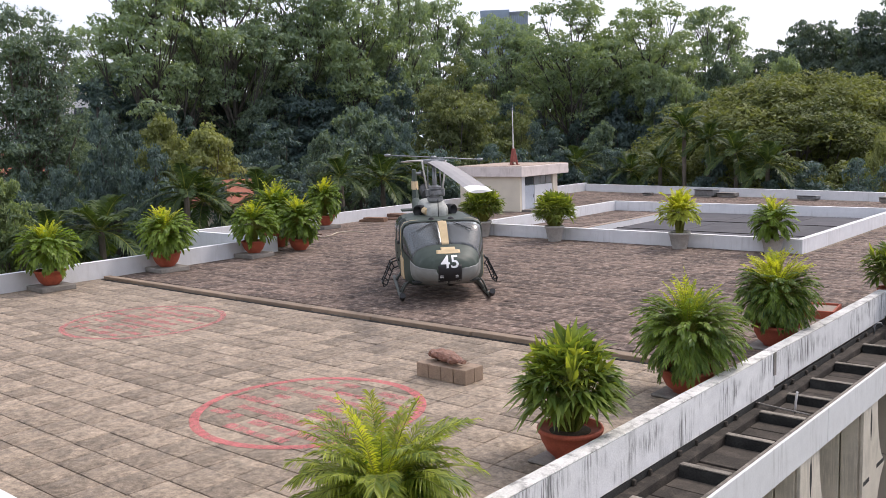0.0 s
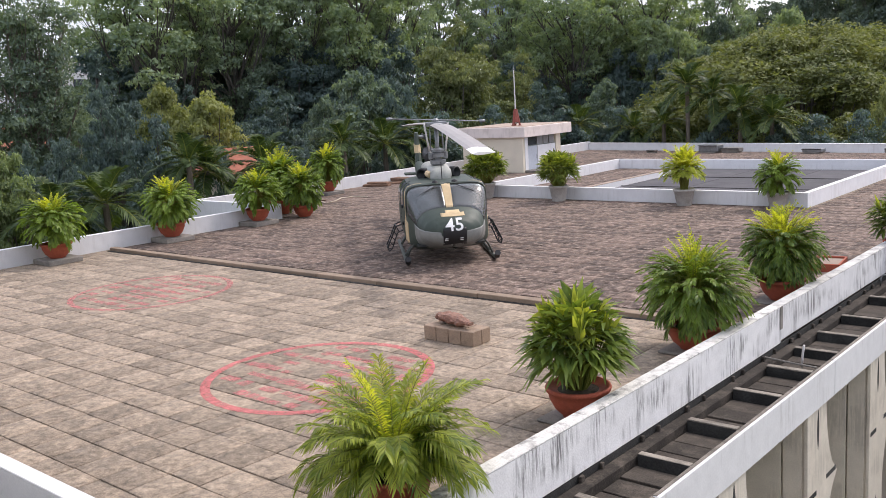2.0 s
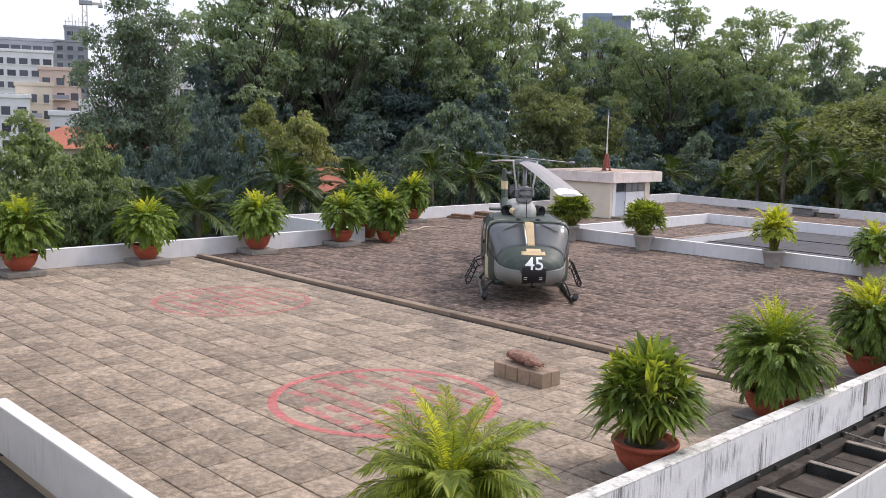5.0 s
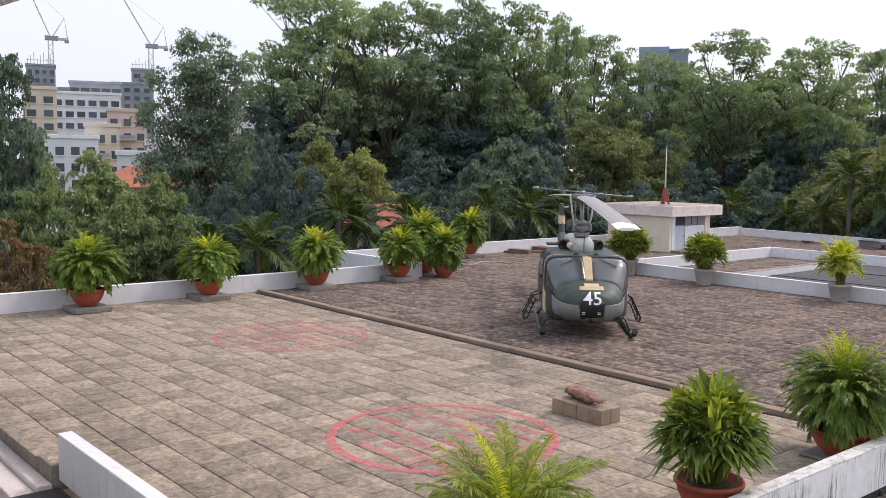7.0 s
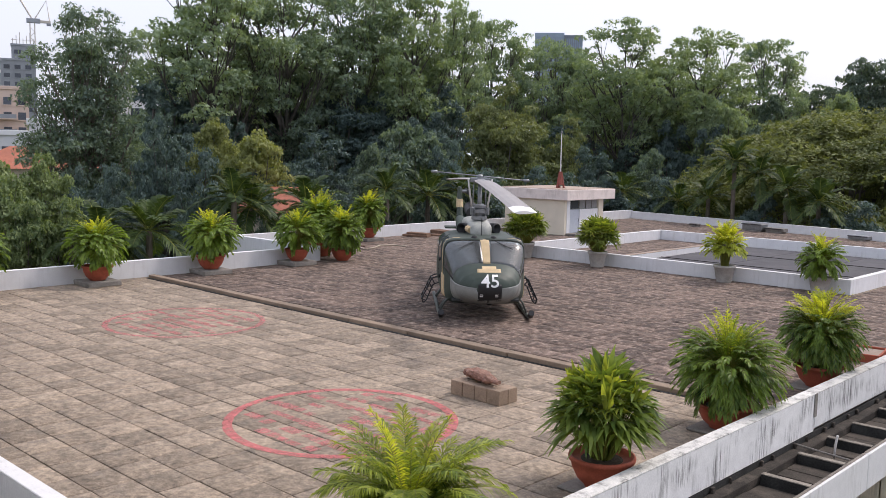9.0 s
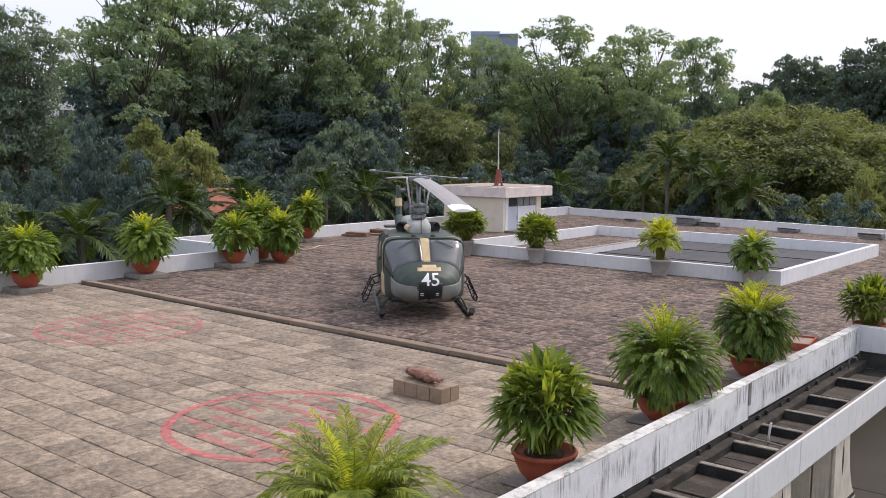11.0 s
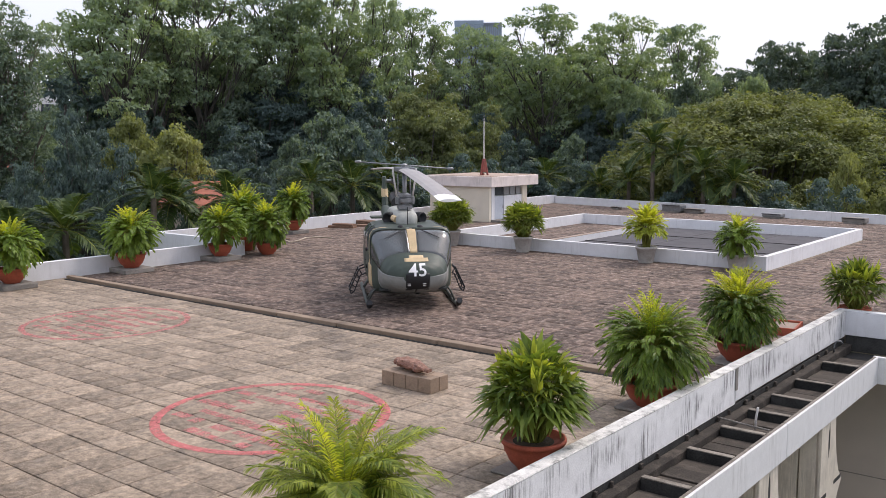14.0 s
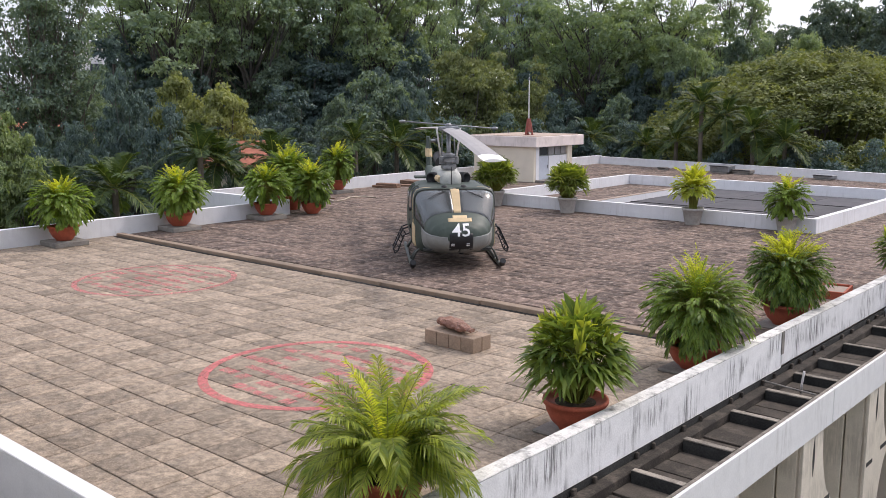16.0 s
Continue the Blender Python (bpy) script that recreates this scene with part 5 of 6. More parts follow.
# tail
fin_bm = rings([[(x + dx, y * w, z) for x, y in ((-0.35, 0), (-0.1, 1), (0.3, 1), (0.5, 0), (0.3, -1), (-0.1, -1))] for dx, z, w in ((-8.2, 1.7, 0.1), (-8.3, 2.0, 0.12), (-8.6, 2.75, 0.1), (-8.78, 3.28, 0.07))])
part("tail_fin", fin_bm, OLIVE, heli, smooth=False)
part("fin_band", rings([[(x + dx, y * w, z) for x, y in ((-0.36, 0), (-0.1, 1), (0.3, 1), (0.52, 0), (0.3, -1), (-0.1, -1))] for dx, z, w in ((-8.52, 2.5, 0.125), (-8.64, 2.82, 0.115))]), CREAM_PAINT, heli, "cream band on the fin")
tr = part("tail_rotor_hub", tube([(-8.7, 0.08, 3.1), (-8.7, 0.34, 3.1)], 0.07, 8), STEEL, heli)
for s in (1, -1):
    part("tail_rotor_blade", box(min(-8.7, -8.7 + 1.25 * s), max(-8.7, -8.7 + 1.25 * s), 0.29, 0.33, 3.0, 3.2, 0.012), BLACK_PAINT, tr)
for s in (1, -1):
    part("elevator", box(-6.4, -5.8, min(0.2 * s, 0.72 * s), max(0.2 * s, 0.72 * s), 1.85, 1.92, 0.03), OLIVE, heli)

# landing gear
for s in (1, -1):
    g = part("skid", tube([(2.78, 1.26 * s, 0.24), (2.62, 1.26 * s, 0.13), (2.35, 1.26 * s, 0.07), (1.5, 1.26 * s, 0.055), (-1.6, 1.26 * s, 0.055), (-1.9, 1.26 * s, 0.07)], 0.055, 10), SKID, heli, smooth=True)
    part("skid_shoe", tube([(2.84, 1.26 * s, 0.27), (2.7, 1.26 * s, 0.17)], 0.085, 10), BLACK_PAINT, g)
    for x in (1.25, -0.95):
        part("cross_tube", tube([(x, 0.45 * s, 0.5), (x, 0.8 * s, 0.47), (x + 0.02, 1.1 * s, 0.32), (x + 0.03, 1.24 * s, 0.1)], 0.045, 10), SKID, heli, smooth=True)
    part("brace_tube", tube([(2.2, 0.85 * s, 0.75), (2.0, 1.12 * s, 0.42), (1.9, 1.26 * s, 0.1)], 0.03, 8), SKID, heli, smooth=True)
    rack = part("side_rack", tube([(0.75, 1.28 * s, 0.98), (0.75, 1.45 * s, 0.92), (0.75, 1.74 * s, 0.3), (0.75, 1.69 * s, 0.18)], 0.024, 6), BLACK_PAINT, heli, "black tubular side rack")
    part("rail", tube([(0.2, 1.28 * s, 0.98), (0.2, 1.45 * s, 0.92), (0.2, 1.74 * s, 0.3), (0.2, 1.69 * s, 0.18)], 0.024, 6), BLACK_PAINT, rack)
    part("rail", tube([(0.75, 1.24 * s, 0.8), (0.75, 1.42 * s, 0.72), (0.75, 1.6 * s, 0.26), (0.75, 1.69 * s, 0.18)], 0.02, 6), BLACK_PAINT, rack)
    for k in range(5):
        u = k / 4
        part("rung", tube([(0.2, (1.45 + 0.29 * u) * s, 0.92 - 0.62 * u), (0.75, (1.45 + 0.29 * u) * s, 0.92 - 0.62 * u), (0.75, (1.36 + 0.26 * u) * s, 0.75 - 0.5 * u)], 0.016, 5), BLACK_PAINT, rack)
part("belly_light", lathe([(0.02, 0), (0.07, 0.02), (0.08, 0.1), (0.05, 0.14)], 10), DARK_STEEL, heli, at=pose(2.2, 0.15, 0.36))
part("antenna_whip", tube([(0.9, 0.0, 2.2), (0.86, 0, 2.75)], 0.014, 5), DARK_STEEL, heli)
# ---------------------------------------------------------------- trees


def leaf_cloud(clumps, per, size, rng, flat=0.6, cap=0.75):
    """Small leaves over the upper shells of many clumps; cap is the share that sits on the tops. clumps: rows of centre and radius."""
    C = np.array([c for c, r in clumps])
    R = np.array([r for c, r in clumps])
    k = np.repeat(np.arange(len(C)), np.maximum(4, (per * (R / R.mean()) ** 2)).astype(int))
    m = len(k)
    d = norm(rng.normal(size=(m, 3)))
    d[:, 2] = np.where(rng.random(m) < cap, np.abs(d[:, 2]), d[:, 2])
    rad = R[k] * np.where(rng.random(m) < 0.7, rng.uniform(0.75, 1.08, m), rng.uniform(0.35, 1.3, m))
    p = C[k] + d * rad[:, None] * np.array([1, 1, flat])
    nrm = norm(0.7 * d + rng.normal(size=d.shape) * 0.5 + np.array([0, 0, 0.5]))
    a = norm(np.cross(nrm, rng.normal(size=d.shape)))
    b = np.cross(nrm, a)
    s = size * rng.uniform(0.55, 1.35, m)[:, None]
    v = np.stack([p - a * s * 0.5 - b * s * 0.36, p - a * s * 0.35 + b * s * 0.4, p + a * s * 0.75 - nrm * s * 0.2], 1)
    return np_mesh("crown", v.reshape(-1, 3), np.arange(3 * m).reshape(-1, 3))


def limbs(trunk, boughs, clumps, r0, rng, twigs):
    """Tapered trunk, limbs that rise out to the boughs, and twigs from each limb to its clumps."""
    bm = tube(trunk, [r0 * (1 - 0.65 * i / (len(trunk) - 1)) for i in range(len(trunk))], 7)
    for n, (c, r) in enumerate(boughs):
        c = np.array(c)
        want = max(trunk[-1][2] * 0.45, c[2] - 1.25 * math.hypot(c[0], c[1]) - 1.0)
        a = np.array(min(trunk[2:], key=lambda p: abs(p[2] - want)))
        m = a + (c - a) * 0.5 + np.array([0, 0, -0.08 * np.linalg.norm(c - a)]) + rng.normal(size=3) * 0.35
        tube([tuple(a), tuple(m), tuple(c)], [r0 * 0.36, r0 * 0.24, r0 * 0.09], 5, bm)
        for p, q in clumps[n][:twigs]:
            tube([tuple(m + (c - m) * 0.45), tuple(p)], [r0 * 0.13, r0 * 0.05], 3, bm)
    return bm


def tree(name, label, kind, seed, leaf, bark, height, radius, boughs, sub, per, size, base=0.4, flat=0.6, twigs=4):
    """A crown of boughs, each of several leafy clumps. kind tall: open crown on rising limbs; round: full dome; wide: flat umbrella; cone: spire."""
    rng = np.random.default_rng(seed)
    t = thing(name, 0, 0, 0, label, "tree")
    bo, cl = [], []
    for i in range(boughs):
        a, q = 2.39996 * i + rng.uniform(-0.4, 0.4), (i + 0.5) / boughs
        depth = height * (1 - base)
        if kind in ("tall", "round"):
            sz = 1 - q * (1.75 if kind == "tall" else 1.0)
            fl = math.sqrt(max(0, 1 - sz * sz)) if sz > 0 else 1 + 0.35 * sz
            k = rng.uniform(0.62, 0.9) if rng.random() < 0.75 else rng.uniform(0.25, 0.6)
            lobes = 1 + 0.16 * math.sin(2 * a + seed) + 0.12 * math.sin(3 * a + 2 * seed)
            rr = radius * fl * k * lobes
            z = height - depth * 0.5 + depth * 0.46 * sz * k * 1.12 if kind == "tall" else height - depth + depth * 0.92 * max(0.06, sz) * k * 1.1
            r = radius * (rng.uniform(0.24, 0.4) if kind == "tall" else rng.uniform(0.3, 0.46))
        elif kind == "wide":
            rr = radius * math.sqrt(q)
            z = height * (0.93 - 0.5 * (rr / radius) ** 2.2) + rng.uniform(-0.4, 0.3)
            r = radius * rng.uniform(0.11, 0.16)
        else:
            z = height * (base + (0.95 - base) * q)
            rr = radius * (1 - q) * (0.5 + 0.5 * rng.random())
            r = radius * (0.22 + 0.3 * (1 - q))
        c = (rr * math.cos(a), rr * math.sin(a), z)
        bo.append((c, r))
        rows = []
        for j in range(sub):
            d = norm(rng.normal(size=3))
            d[2] = d[2] if rng.random() < 0.3 else abs(d[2])
            u = r * rng.uniform(0.4, 1.0)
            rows.append(((c[0] + d[0] * u, c[1] + d[1] * u, c[2] + d[2] * u * (0.75 if kind != "wide" else 0.6)), r * rng.uniform(0.26, 0.44)))
        cl.append(rows)
    top = height * (0.8 if kind in ("tall", "cone") else 0.62)
    sway = rng.normal(size=2) * radius * 0.06
    trunk = [(sway[0] * s * s, sway[1] * s * s, top * s) for s in (0, 0.2, 0.4, 0.5, 0.58, 0.66, 0.74, 0.82, 0.9, 1.0)]
    part("trunk", limbs(trunk, bo, cl, height * (0.009 if kind == "tall" else 0.011) + 0.06, rng, twigs), bark, t)
    link_mesh("crown", leaf_cloud([c for rows in cl for c in rows], per, size, rng, flat, 0.5 if kind == "wide" else 0.75), leaf, t)
    return t


REACH = {}


def roof_edge(az):
    """How far the roof reaches at a bearing from the terrace."""
    a = radians(az)
    side = 36.3 / math.sin(a)
    if side * math.cos(a) < 24.3:
        side = 30.2 / math.sin(a)
    return min(side, 52.7 / (math.cos(a) - 0.1636 * math.sin(a)))



def stand_tree(src, az, d, el, half):
    """Stands a tree at a bearing and distance from the terrace: its top at an elevation, its crown of a half width in degrees."""
    if src.name not in REACH:
        co = [v.co for c in src.children if c.name.startswith("crown") for v in c.data.vertices]
        REACH[src.name] = (max(c.z for c in co) * 0.985, max(math.hypot(c.x, c.y) for c in co) * 0.93, False)
    h, r, used = REACH[src.name]
    d = max(d, roof_edge(az) + 1.0 + d * math.tan(radians(half)))
    sz = (up_to(d, el) - GROUND) / h
    sx = d * math.tan(radians(half)) / r
    a = radians(az)
    m = pose(-d * math.sin(a), d * math.cos(a), GROUND, 0, 0, (az * 47.3 + d * 13.1) % 360) @ Matrix.Diagonal((sx, sx, sz, 1))
    if used:
        copy_thing(src, m @ Matrix.Diagonal((1 / src.scale.x, 1 / src.scale.y, 1 / src.scale.z, 1)))
    else:
        src.matrix_basis = m
        REACH[src.name] = (h, r, True)


def up_to(d, el):
    return 4.75 + d * math.tan(radians(el))


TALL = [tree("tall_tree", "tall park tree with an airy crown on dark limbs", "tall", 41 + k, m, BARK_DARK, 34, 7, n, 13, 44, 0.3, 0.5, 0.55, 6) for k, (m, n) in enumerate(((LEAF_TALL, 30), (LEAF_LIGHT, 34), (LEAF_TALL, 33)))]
ROUND = [tree("broadleaf_tree", "full dark green broadleaf tree with a rounded crown", "round", 51 + k, m, BARK_DARK, 23, 4.2, 26, 11, 46, 0.26, 0.7, 0.6, 0) for k, m in enumerate((LEAF_DARK, LEAF_MID, LEAF_OLIVE, LEAF_LIGHT, LEAF_HAZE))]
BRONZE = tree("bronze_tree", "spreading tree with bronze-green layered foliage", "round", 61, LEAF_BROWN, BARK_DARK, 27, 5.8, 44, 13, 60, 0.26, 0.6, 0.45, 1)
CONE = tree("conical_tree", "dark green conical tree", "cone", 62, LEAF_DARK, BARK_DARK, 25, 2.6, 34, 8, 80, 0.22, 0.45)
RAIN = tree("rain_tree", "huge rain tree with a flat olive-green dome", "wide", 63, LEAF_OLIVE, BARK_DARK, 25, 14, 260, 12, 78, 0.19, 0.4, 0.8, 0)
AIRY = tree("airy_tree", "airy light-green tree with many pale branches showing", "round", 64, LEAF_MID, BARK, 31, 5.6, 70, 12, 48, 0.24, 0.5, 0.6, 4)
SHRUB = tree("flowering_shrub", "open olive-green small tree beside the roof", "round", 65, LEAF_SHRUB, BARK, 21, 3.4, 32, 11, 66, 0.2, 0.64, 0.65, 2)
RUSTY = tree("bronze_shrub", "rusty brown leafy shrub tree", "round", 66, LEAF_RUST, BARK, 18, 2.2, 24, 8, 60, 0.14, 0.72, 0.6, 3)

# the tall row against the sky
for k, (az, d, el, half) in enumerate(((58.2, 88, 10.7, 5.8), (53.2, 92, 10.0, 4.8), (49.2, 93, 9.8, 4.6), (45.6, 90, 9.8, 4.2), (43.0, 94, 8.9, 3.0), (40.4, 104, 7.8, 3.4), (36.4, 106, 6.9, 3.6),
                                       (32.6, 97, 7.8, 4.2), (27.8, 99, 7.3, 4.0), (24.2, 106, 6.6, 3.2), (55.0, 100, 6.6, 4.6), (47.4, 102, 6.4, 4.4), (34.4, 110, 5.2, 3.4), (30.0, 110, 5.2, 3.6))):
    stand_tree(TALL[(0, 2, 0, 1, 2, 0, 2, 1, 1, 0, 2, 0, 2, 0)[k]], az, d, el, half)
# far crowns at the right, in the leaf colour that holds haze
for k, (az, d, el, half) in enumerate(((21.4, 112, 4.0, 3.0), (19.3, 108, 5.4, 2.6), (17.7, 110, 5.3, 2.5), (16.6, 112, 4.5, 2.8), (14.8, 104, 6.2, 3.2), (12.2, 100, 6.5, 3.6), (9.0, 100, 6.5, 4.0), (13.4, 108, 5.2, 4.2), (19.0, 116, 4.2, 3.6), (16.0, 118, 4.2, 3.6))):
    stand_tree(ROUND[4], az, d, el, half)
# darker crowns below the tall row; canopy shade is in the dark leaf colour
pick = random.Random(5)
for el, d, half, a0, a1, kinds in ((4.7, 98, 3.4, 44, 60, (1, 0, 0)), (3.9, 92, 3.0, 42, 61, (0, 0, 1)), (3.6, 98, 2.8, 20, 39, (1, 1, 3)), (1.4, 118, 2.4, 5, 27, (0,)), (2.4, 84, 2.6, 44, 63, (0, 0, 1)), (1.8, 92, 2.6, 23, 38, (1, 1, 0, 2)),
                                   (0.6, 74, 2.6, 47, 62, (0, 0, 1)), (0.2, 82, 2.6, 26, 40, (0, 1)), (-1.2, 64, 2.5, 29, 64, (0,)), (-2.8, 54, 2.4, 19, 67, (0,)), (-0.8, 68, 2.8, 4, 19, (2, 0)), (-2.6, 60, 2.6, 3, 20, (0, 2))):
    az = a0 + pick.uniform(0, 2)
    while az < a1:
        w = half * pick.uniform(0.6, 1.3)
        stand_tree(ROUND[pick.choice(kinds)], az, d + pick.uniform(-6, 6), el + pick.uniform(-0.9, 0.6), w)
        az += w * pick.uniform(1.15, 1.6)
for az, d, el, half in ((75.4, 56, 5.6, 3.0), (77.6, 52, 2.5, 3.2), (74.2, 52, 1.9, 2.4)):
    stand_tree(ROUND[1], az, d, el, half)
stand_tree(ROUND[2], 54.9, 62, 0.8, 3.6)
stand_tree(ROUND[2], 57.6, 66, 1.5, 3.0)
stand_tree(ROUND[1], 45.6, 62, 1.5, 3.7)
stand_tree(ROUND[0], 43.2, 60, 0.4, 2.0)
stand_tree(BRONZE, 39.6, 76, 4.4, 4.2)
stand_tree(BRONZE, 36.0, 80, 2.4, 2.6)
stand_tree(CONE, 61.0, 66, 3.2, 2.2)
stand_tree(ROUND[0], 60.6, 58, 1.6, 2.0)
stand_tree(ROUND[0], 58.4, 54, -0.4, 2.4)
stand_tree(ROUND[0], 63.3, 60, -1.6, 1.7)
stand_tree(ROUND[0], 65.6, 62, -1.6, 1.5)
stand_tree(RAIN, 19.4, 80, 2.7, 13.4)
stand_tree(RAIN, 8.0, 88, 2.0, 9.0)
stand_tree(AIRY, 64.6, 73, 7.5, 5.0)
stand_tree(SHRUB, 70.4, 48, 0.3, 3.6)
for az, d, el, half in ((67.0, 52, -0.9, 2.4), (69.0, 44, -2.2, 3.0), (72.6, 43, -3.0, 2.4), (66.0, 44, -3.4, 2.8), (73.6, 46, -0.6, 2.6), (63.4, 42, -5.0, 2.2), (77.5, 46, -0.5, 3.0)):
    stand_tree(SHRUB, az, d, el, half)
stand_tree(RUSTY, 74.8, 40, -3.6, 2.6)
stand_tree(RUSTY, 78.6, 42, -3.5, 2.6)


def far_woods():
    rng = np.random.default_rng(77)
    cl = []
    for i in range(520):
        az, d = radians(rng.uniform(2, 62)), rng.uniform(125, 165)
        top = 4.75 + d * math.tan(radians(2.8 + 0.9 * math.sin(az * 14) + rng.uniform(-0.5, 0.5)))
        z = top - 26 * rng.random() ** 1.6
        cl.append(((-d * math.sin(az), d * math.cos(az), z), rng.uniform(2.2, 4.0)))
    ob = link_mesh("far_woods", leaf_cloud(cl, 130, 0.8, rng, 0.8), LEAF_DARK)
    tagged(ob, "dense dark woods beyond the park trees", "woods", kind="stuff")


far_woods()


def palm_tree(seed, height, fronds, length):
    rng = np.random.default_rng(seed)
    t = thing("palm_tree", 0, 0, 0, "tall garden palm with arching green fronds", "palm", group="palms beside the building")
    lv, st = Leaves(), []
    for k in range(fronds):
        q = (k + 0.5) / fronds
        frond(lv, st, np.array([0, 0, height]), k * 2.39996, radians(75 - 95 * q), length * rng.uniform(0.85, 1.1), 0.3 + 0.25 * q, 34, length * 0.3, 0.09, rng, 0.12)
    part("trunk", tube([(0, 0, 0), (0.1, 0, height * 0.5), (0, 0, height)], [0.22, 0.16, 0.14], 8), BARK, t)
    link_mesh("stalk_clump", stalk_mesh(st, 0.04), STALK, t)
    link_mesh("foliage", lv.mesh("foliage"), PALM_FAR, t)
    return t


PALM = palm_tree(71, 15, 20, 2.5)
PALM2 = palm_tree(72, 15, 16, 2.1)
for k, (az, d, el) in enumerate(((25.8, 58, -0.4), (24.4, 60, -1.0), (32.3, 60, -2.4), (29.0, 60, -2.8), (22.8, 60, -1.9), (56.4, 46, -3.2), (55.4, 45, -3.8), (47.0, 52, -2.6), (44.4, 54, -2.9), (42.4, 55, -2.6),
                                 (52.0, 45, -3.6), (64.2, 42, -5.4), (61.4, 42, -5.2), (27.2, 52, -2.6), (21.0, 54, -2.6), (66.6, 74, 0.0))):
    a = radians(az)
    d = max(d, roof_edge(az) + 3.2)
    m = pose(-d * math.sin(a), d * math.cos(a), up_to(d, el) - 15, 0, 0, az * 31 % 360)
    src = PALM if k % 2 == 0 else PALM2
    if k > 1:
        copy_thing(src, m)
    else:
        src.matrix_basis = m

# ---------------------------------------------------------------- the town


def at_bearing(az, d):
    return -d * math.sin(radians(az)), d * math.cos(radians(az))


def block(name, label, az, d, w, depth, el_top, mat_wall, floors, cols, mat_pane=PANE_FAR, wide=0.55, tall=0.5, parapet=0.8, balcony=False, scaffold=0):
    """A far building: a wall block, one pane for every window of the side that faces the park, and a roof edge."""
    x, y = at_bearing(az, d)
    top = up_to(d, el_top)
    h = top - GROUND
    t = thing(name, x, y, GROUND, label, "building", az)
    wall = part("wall", box(-w / 2, w / 2, -depth / 2, depth / 2, 0, h), mat_wall, t)
    part("roof", box(-w / 2 - 0.3, w / 2 + 0.3, -depth / 2 - 0.3, depth / 2 + 0.3, h + 0.004, h + parapet, 0.05), mat_wall, t)
    fh, cw = 3.4, w / cols
    for i in range(floors):
        for j in range(cols):
            x0 = -w / 2 + cw * (j + 0.5)
            z0 = h - fh * (i + 0.75)
            wd = part("window", box(x0 - cw * wide / 2, x0 + cw * wide / 2, -depth / 2 - 0.12, -depth / 2 + 0.05, z0 - fh * tall / 2, z0 + fh * tall / 2), mat_pane, t)
            if cols < 9:
                part("sill", box(x0 - cw * wide / 2 - 0.15, x0 + cw * wide / 2 + 0.15, -depth / 2 - 0.3, -depth / 2 - 0.002, z0 - fh * tall / 2 - 0.25, z0 - fh * tall / 2 - 0.004), mat_wall, wd)
        if balcony and i:
            z0 = h - fh * (i + 1)
            bal = part("balcony", box(-w / 2 + cw * 0.1, w / 2 - cw * 0.9, -depth / 2 - 1.6, -depth / 2 - 0.001, z0, z0 + 0.25), mat_wall, t)
            part("balcony_rail", box(-w / 2 + cw * 0.1, w / 2 - cw * 0.9, -depth / 2 - 1.6, -depth / 2 - 1.52, z0 + 0.251, z0 + 1.2), HOUSE_GREY, bal)
    for k in range(scaffold):
        x0 = -w / 2 + w * (k + 0.5) / scaffold
        part("scaffold_post", box(x0 - 0.14, x0 + 0.14, -depth / 2, -depth / 2 + 0.3, h + parapet, h + parapet + 2.2 + 1.2 * (k % 3)), CRANE, t)
    if scaffold:
        part("scaffold_rail", box(-w / 2, w / 2, -depth / 2 - 0.1, -depth / 2 - 0.001, h + parapet + 1.4, h + parapet + 1.6), CRANE, t)
    return t


block("office_block", "white terrace building with dark window bands", 71.1, 300, 19, 14, 3.7, HOUSE_WHITE, 4, 6, wide=0.7)
block("penthouse", "dark glazed penthouse storey with roof plant", 70.6, 310, 15, 10, 4.35, HOUSE_GREY, 1, 5, wide=0.85, tall=0.7)
block("house_block", "pinkish cream apartment house with balconies", 68.9, 238, 9, 10, 2.8, HOUSE_PINK, 5, 3, balcony=True)
block("house_block", "tall narrow cream coloured house", 73.6, 260, 8, 10, 3.9, HOUSE_CREAM, 6, 2)
block("house_block", "white townhouse with grey roof", 72.2, 210, 12, 10, 1.2, HOUSE_WHITE, 4, 4)
block("house_block", "beige townhouse with balconies behind the trees", 70.3, 215, 7, 9, 1.9, HOUSE_CREAM, 5, 3, wide=0.45, balcony=True)
block("house_block", "white low house among trees", 68.4, 160, 6, 8, 0.3, HOUSE_WHITE, 3, 2)
block("house_block", "white house behind the airy tree", 62.6, 120, 5, 8, 2.8, HOUSE_WHITE, 4, 2)
block("house_block", "pale house deep behind the trees", 66.0, 130, 8, 8, 0.9, HOUSE_WHITE, 3, 3)
block("house_block", "pale block glimpsed through tree gaps", 29.0, 190, 16, 8, 2.6, HOUSE_WHITE, 4, 5)
block("house_block", "pale block glimpsed through tree gaps", 22.5, 190, 12, 8, 2.6, HOUSE_WHITE, 4, 4)
block("concrete_tower", "raw concrete tower under construction", 73.5, 420, 11, 16, 5.2, HOUSE_GREY, 6, 4, scaffold=9)
block("concrete_tower", "raw concrete tower under construction", 68.6, 420, 16, 16, 4.4, HOUSE_GREY, 6, 4)
block("concrete_tower", "raw concrete lift core under construction", 68.0, 424, 9, 10, 5.25, HOUSE_GREY, 3, 2, scaffold=7)
block("concrete_tower", "grey concrete block under construction", 72.0, 430, 10, 12, 4.0, HOUSE_GREY, 4, 3)
block("glass_tower", "blue-grey glass office tower", 37.1, 700, 21, 24, 6.85, TOWER_GLASS, 12, 12, TOWER_FIN, 0.12, 0.9, 3.0)
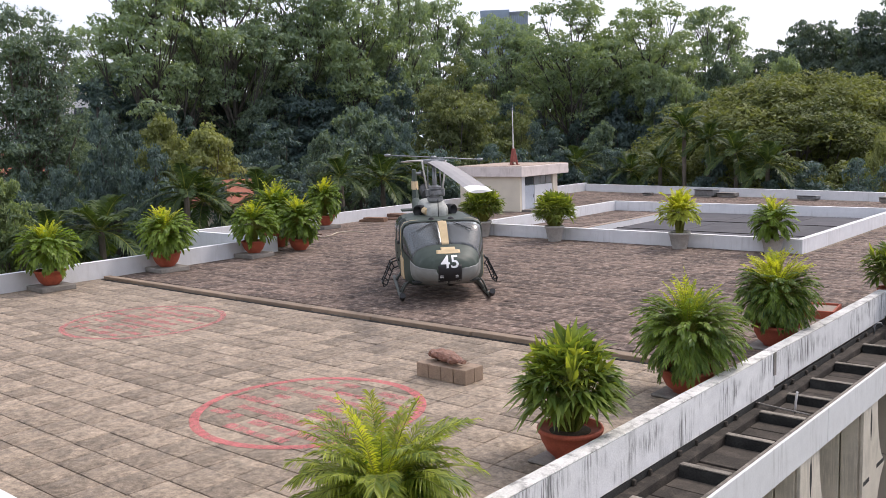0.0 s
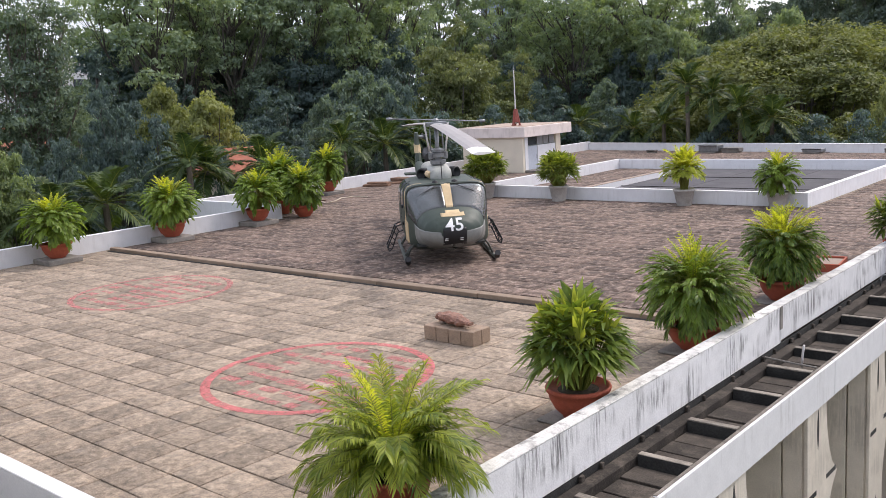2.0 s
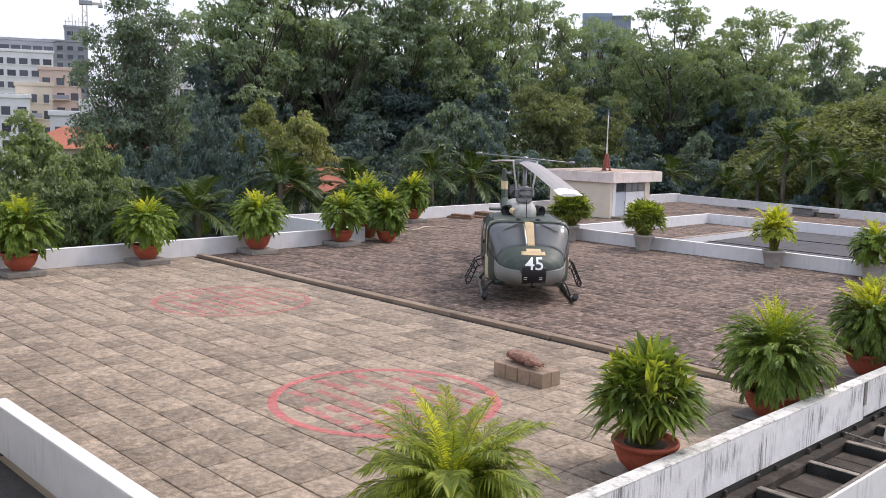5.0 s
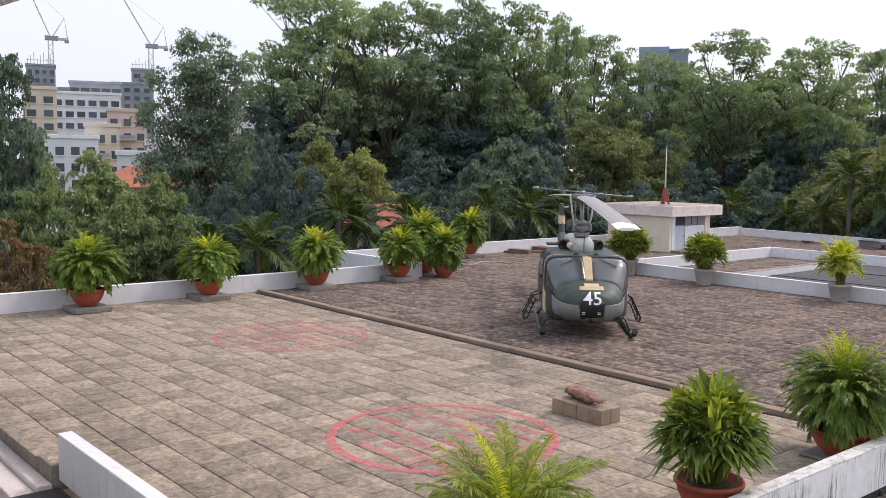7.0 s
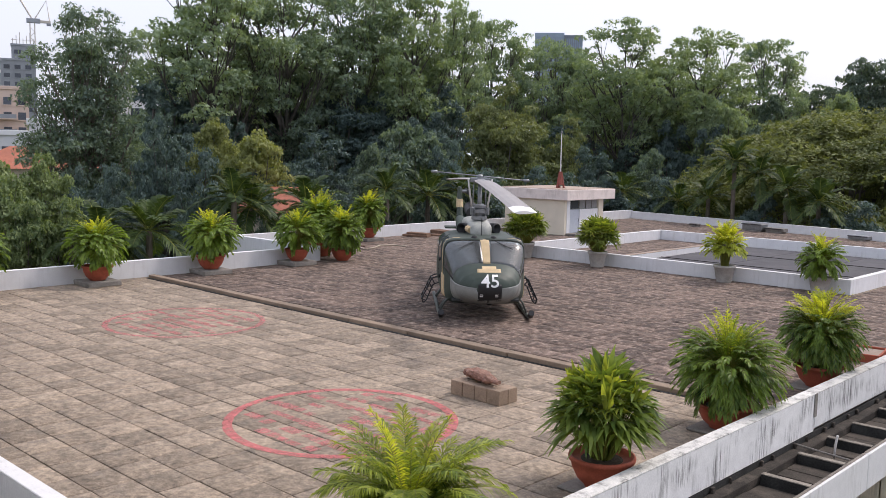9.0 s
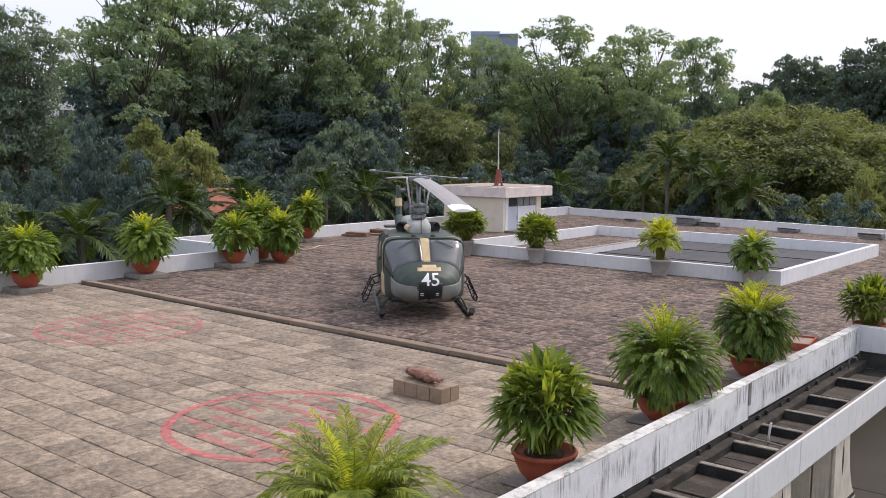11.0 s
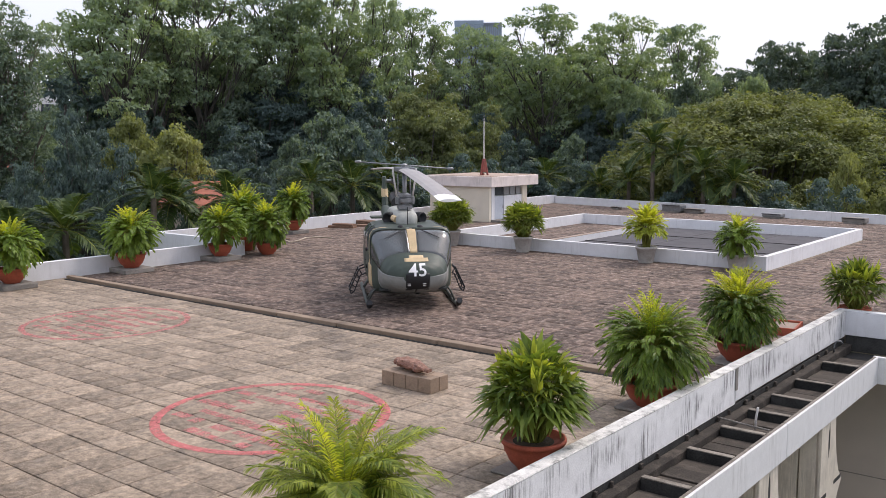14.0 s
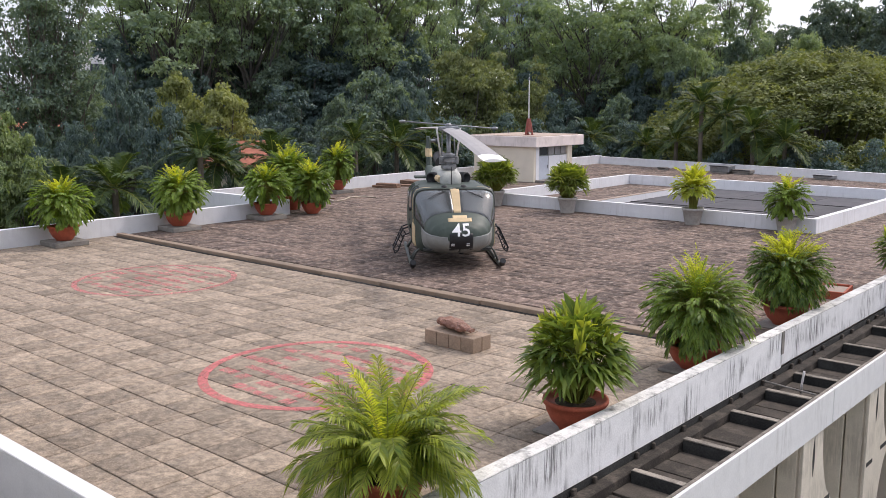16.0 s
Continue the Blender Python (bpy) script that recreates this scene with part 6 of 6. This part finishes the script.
block("glass_tower", "dark glass office tower with vertical ribs", 35.7, 705, 15, 24, 6.8, TOWER_FIN, 12, 10, TOWER_GLASS, 0.5, 0.9, 2.0)


def crane(az, d, el_base, el_cab, jib_az, jib_el):
    """A luffing tower crane: lattice mast, cab, raised jib, counter-jib and tie bars."""
    x, y = at_bearing(az, d)
    z0, z1 = up_to(d, el_base), up_to(d, el_cab)
    t = thing("tower_crane", x, y, z0, "pale luffing tower crane with raised jib", "crane", az)
    h = z1 - z0
    m = bmesh.new()
    for sx in (-0.9, 0.9):
        for sy in (-0.9, 0.9):
            tube([(sx, sy, 0), (sx, sy, h)], 0.22, 4, m)
    for k in range(int(h / 2)):
        s = 1 if k % 2 else -1
        tube([(-0.9 * s, -0.9, 2 * k), (0.9 * s, -0.9, 2 * k + 2)], 0.13, 4, m)
    part("mast", m, CRANE, t)
    part("cab", box(-2.2, 3.0, -1.2, 1.2, h, h + 1.8, 0.1), HOUSE_GREY, t)
    d2 = jib_az
    j = bmesh.new()
    for s in (-0.7, 0.7):
        tube([(0, s, h + 1.5), (-d2, s * 0.6, h + jib_el)], 0.3, 4, j)
    n = 16
    for k in range(n):
        a, b = k / n, (k + 1) / n
        s = 1 if k % 2 else -1
        tube([(-d2 * a, 0.7 * s, h + 1.5 + (jib_el - 1.5) * a), (-d2 * b, -0.7 * s, h + 1.5 + (jib_el - 1.5) * b)], 0.16, 4, j)
    part("jib", j, CRANE, t)
    part("counter_jib", box(0, 7.0, -1, 1, h + 0.2, h + 1.2, 0.05), CRANE, t)
    part("counterweight", box(5.4, 7.2, -1.1, 1.1, h - 0.8, h + 0.15, 0.1), HOUSE_GREY, t)
    part("a_frame", tube([(1.0, 0, h + 1.8), (5.5, 0, h + 9.5), (6.6, 0, h + 1.2)], 0.25, 4), CRANE, t)
    part("tie_bar", tube([(5.5, 0, h + 9.5), (-d2 * 0.55, 0, h + 1.5 + (jib_el - 1.5) * 0.55)], 0.06, 4), CRANE, t)


crane(72.95, 420, 5.0, 6.75, 16, 40)
crane(67.5, 420, 5.0, 6.6, 22, 40)


def hip_roof(az, d, el, w, depth, h):
    x, y = at_bearing(az, d)
    z = up_to(d, el)
    t = thing("garden_house", x, y, GROUND, "low house with an orange-red tiled hip roof", "house", az)
    part("wall", box(-w / 2 + 0.6, w / 2 - 0.6, -depth / 2 + 0.6, depth / 2 - 0.6, 0, z - h - GROUND), HOUSE_CREAM, t)
    b = z - h - GROUND
    loops = [[(-w / 2, -depth / 2, b), (w / 2, -depth / 2, b), (w / 2, depth / 2, b), (-w / 2, depth / 2, b)],
             [(-w / 4, -0.1, b + h), (w / 4, -0.1, b + h), (w / 4, 0.1, b + h), (-w / 4, 0.1, b + h)]]
    part("roof", rings(loops), ROOF_RED, t)


hip_roof(53.0, 60, -2.5, 7, 8, 1.4)
stand_tree(ROUND[0], 54.6, 50, -3.4, 2.2)
stand_tree(ROUND[0], 51.8, 48, -3.4, 2.2)
hip_roof(66.4, 105, -0.3, 18, 10, 2.2)
lay_slabs()
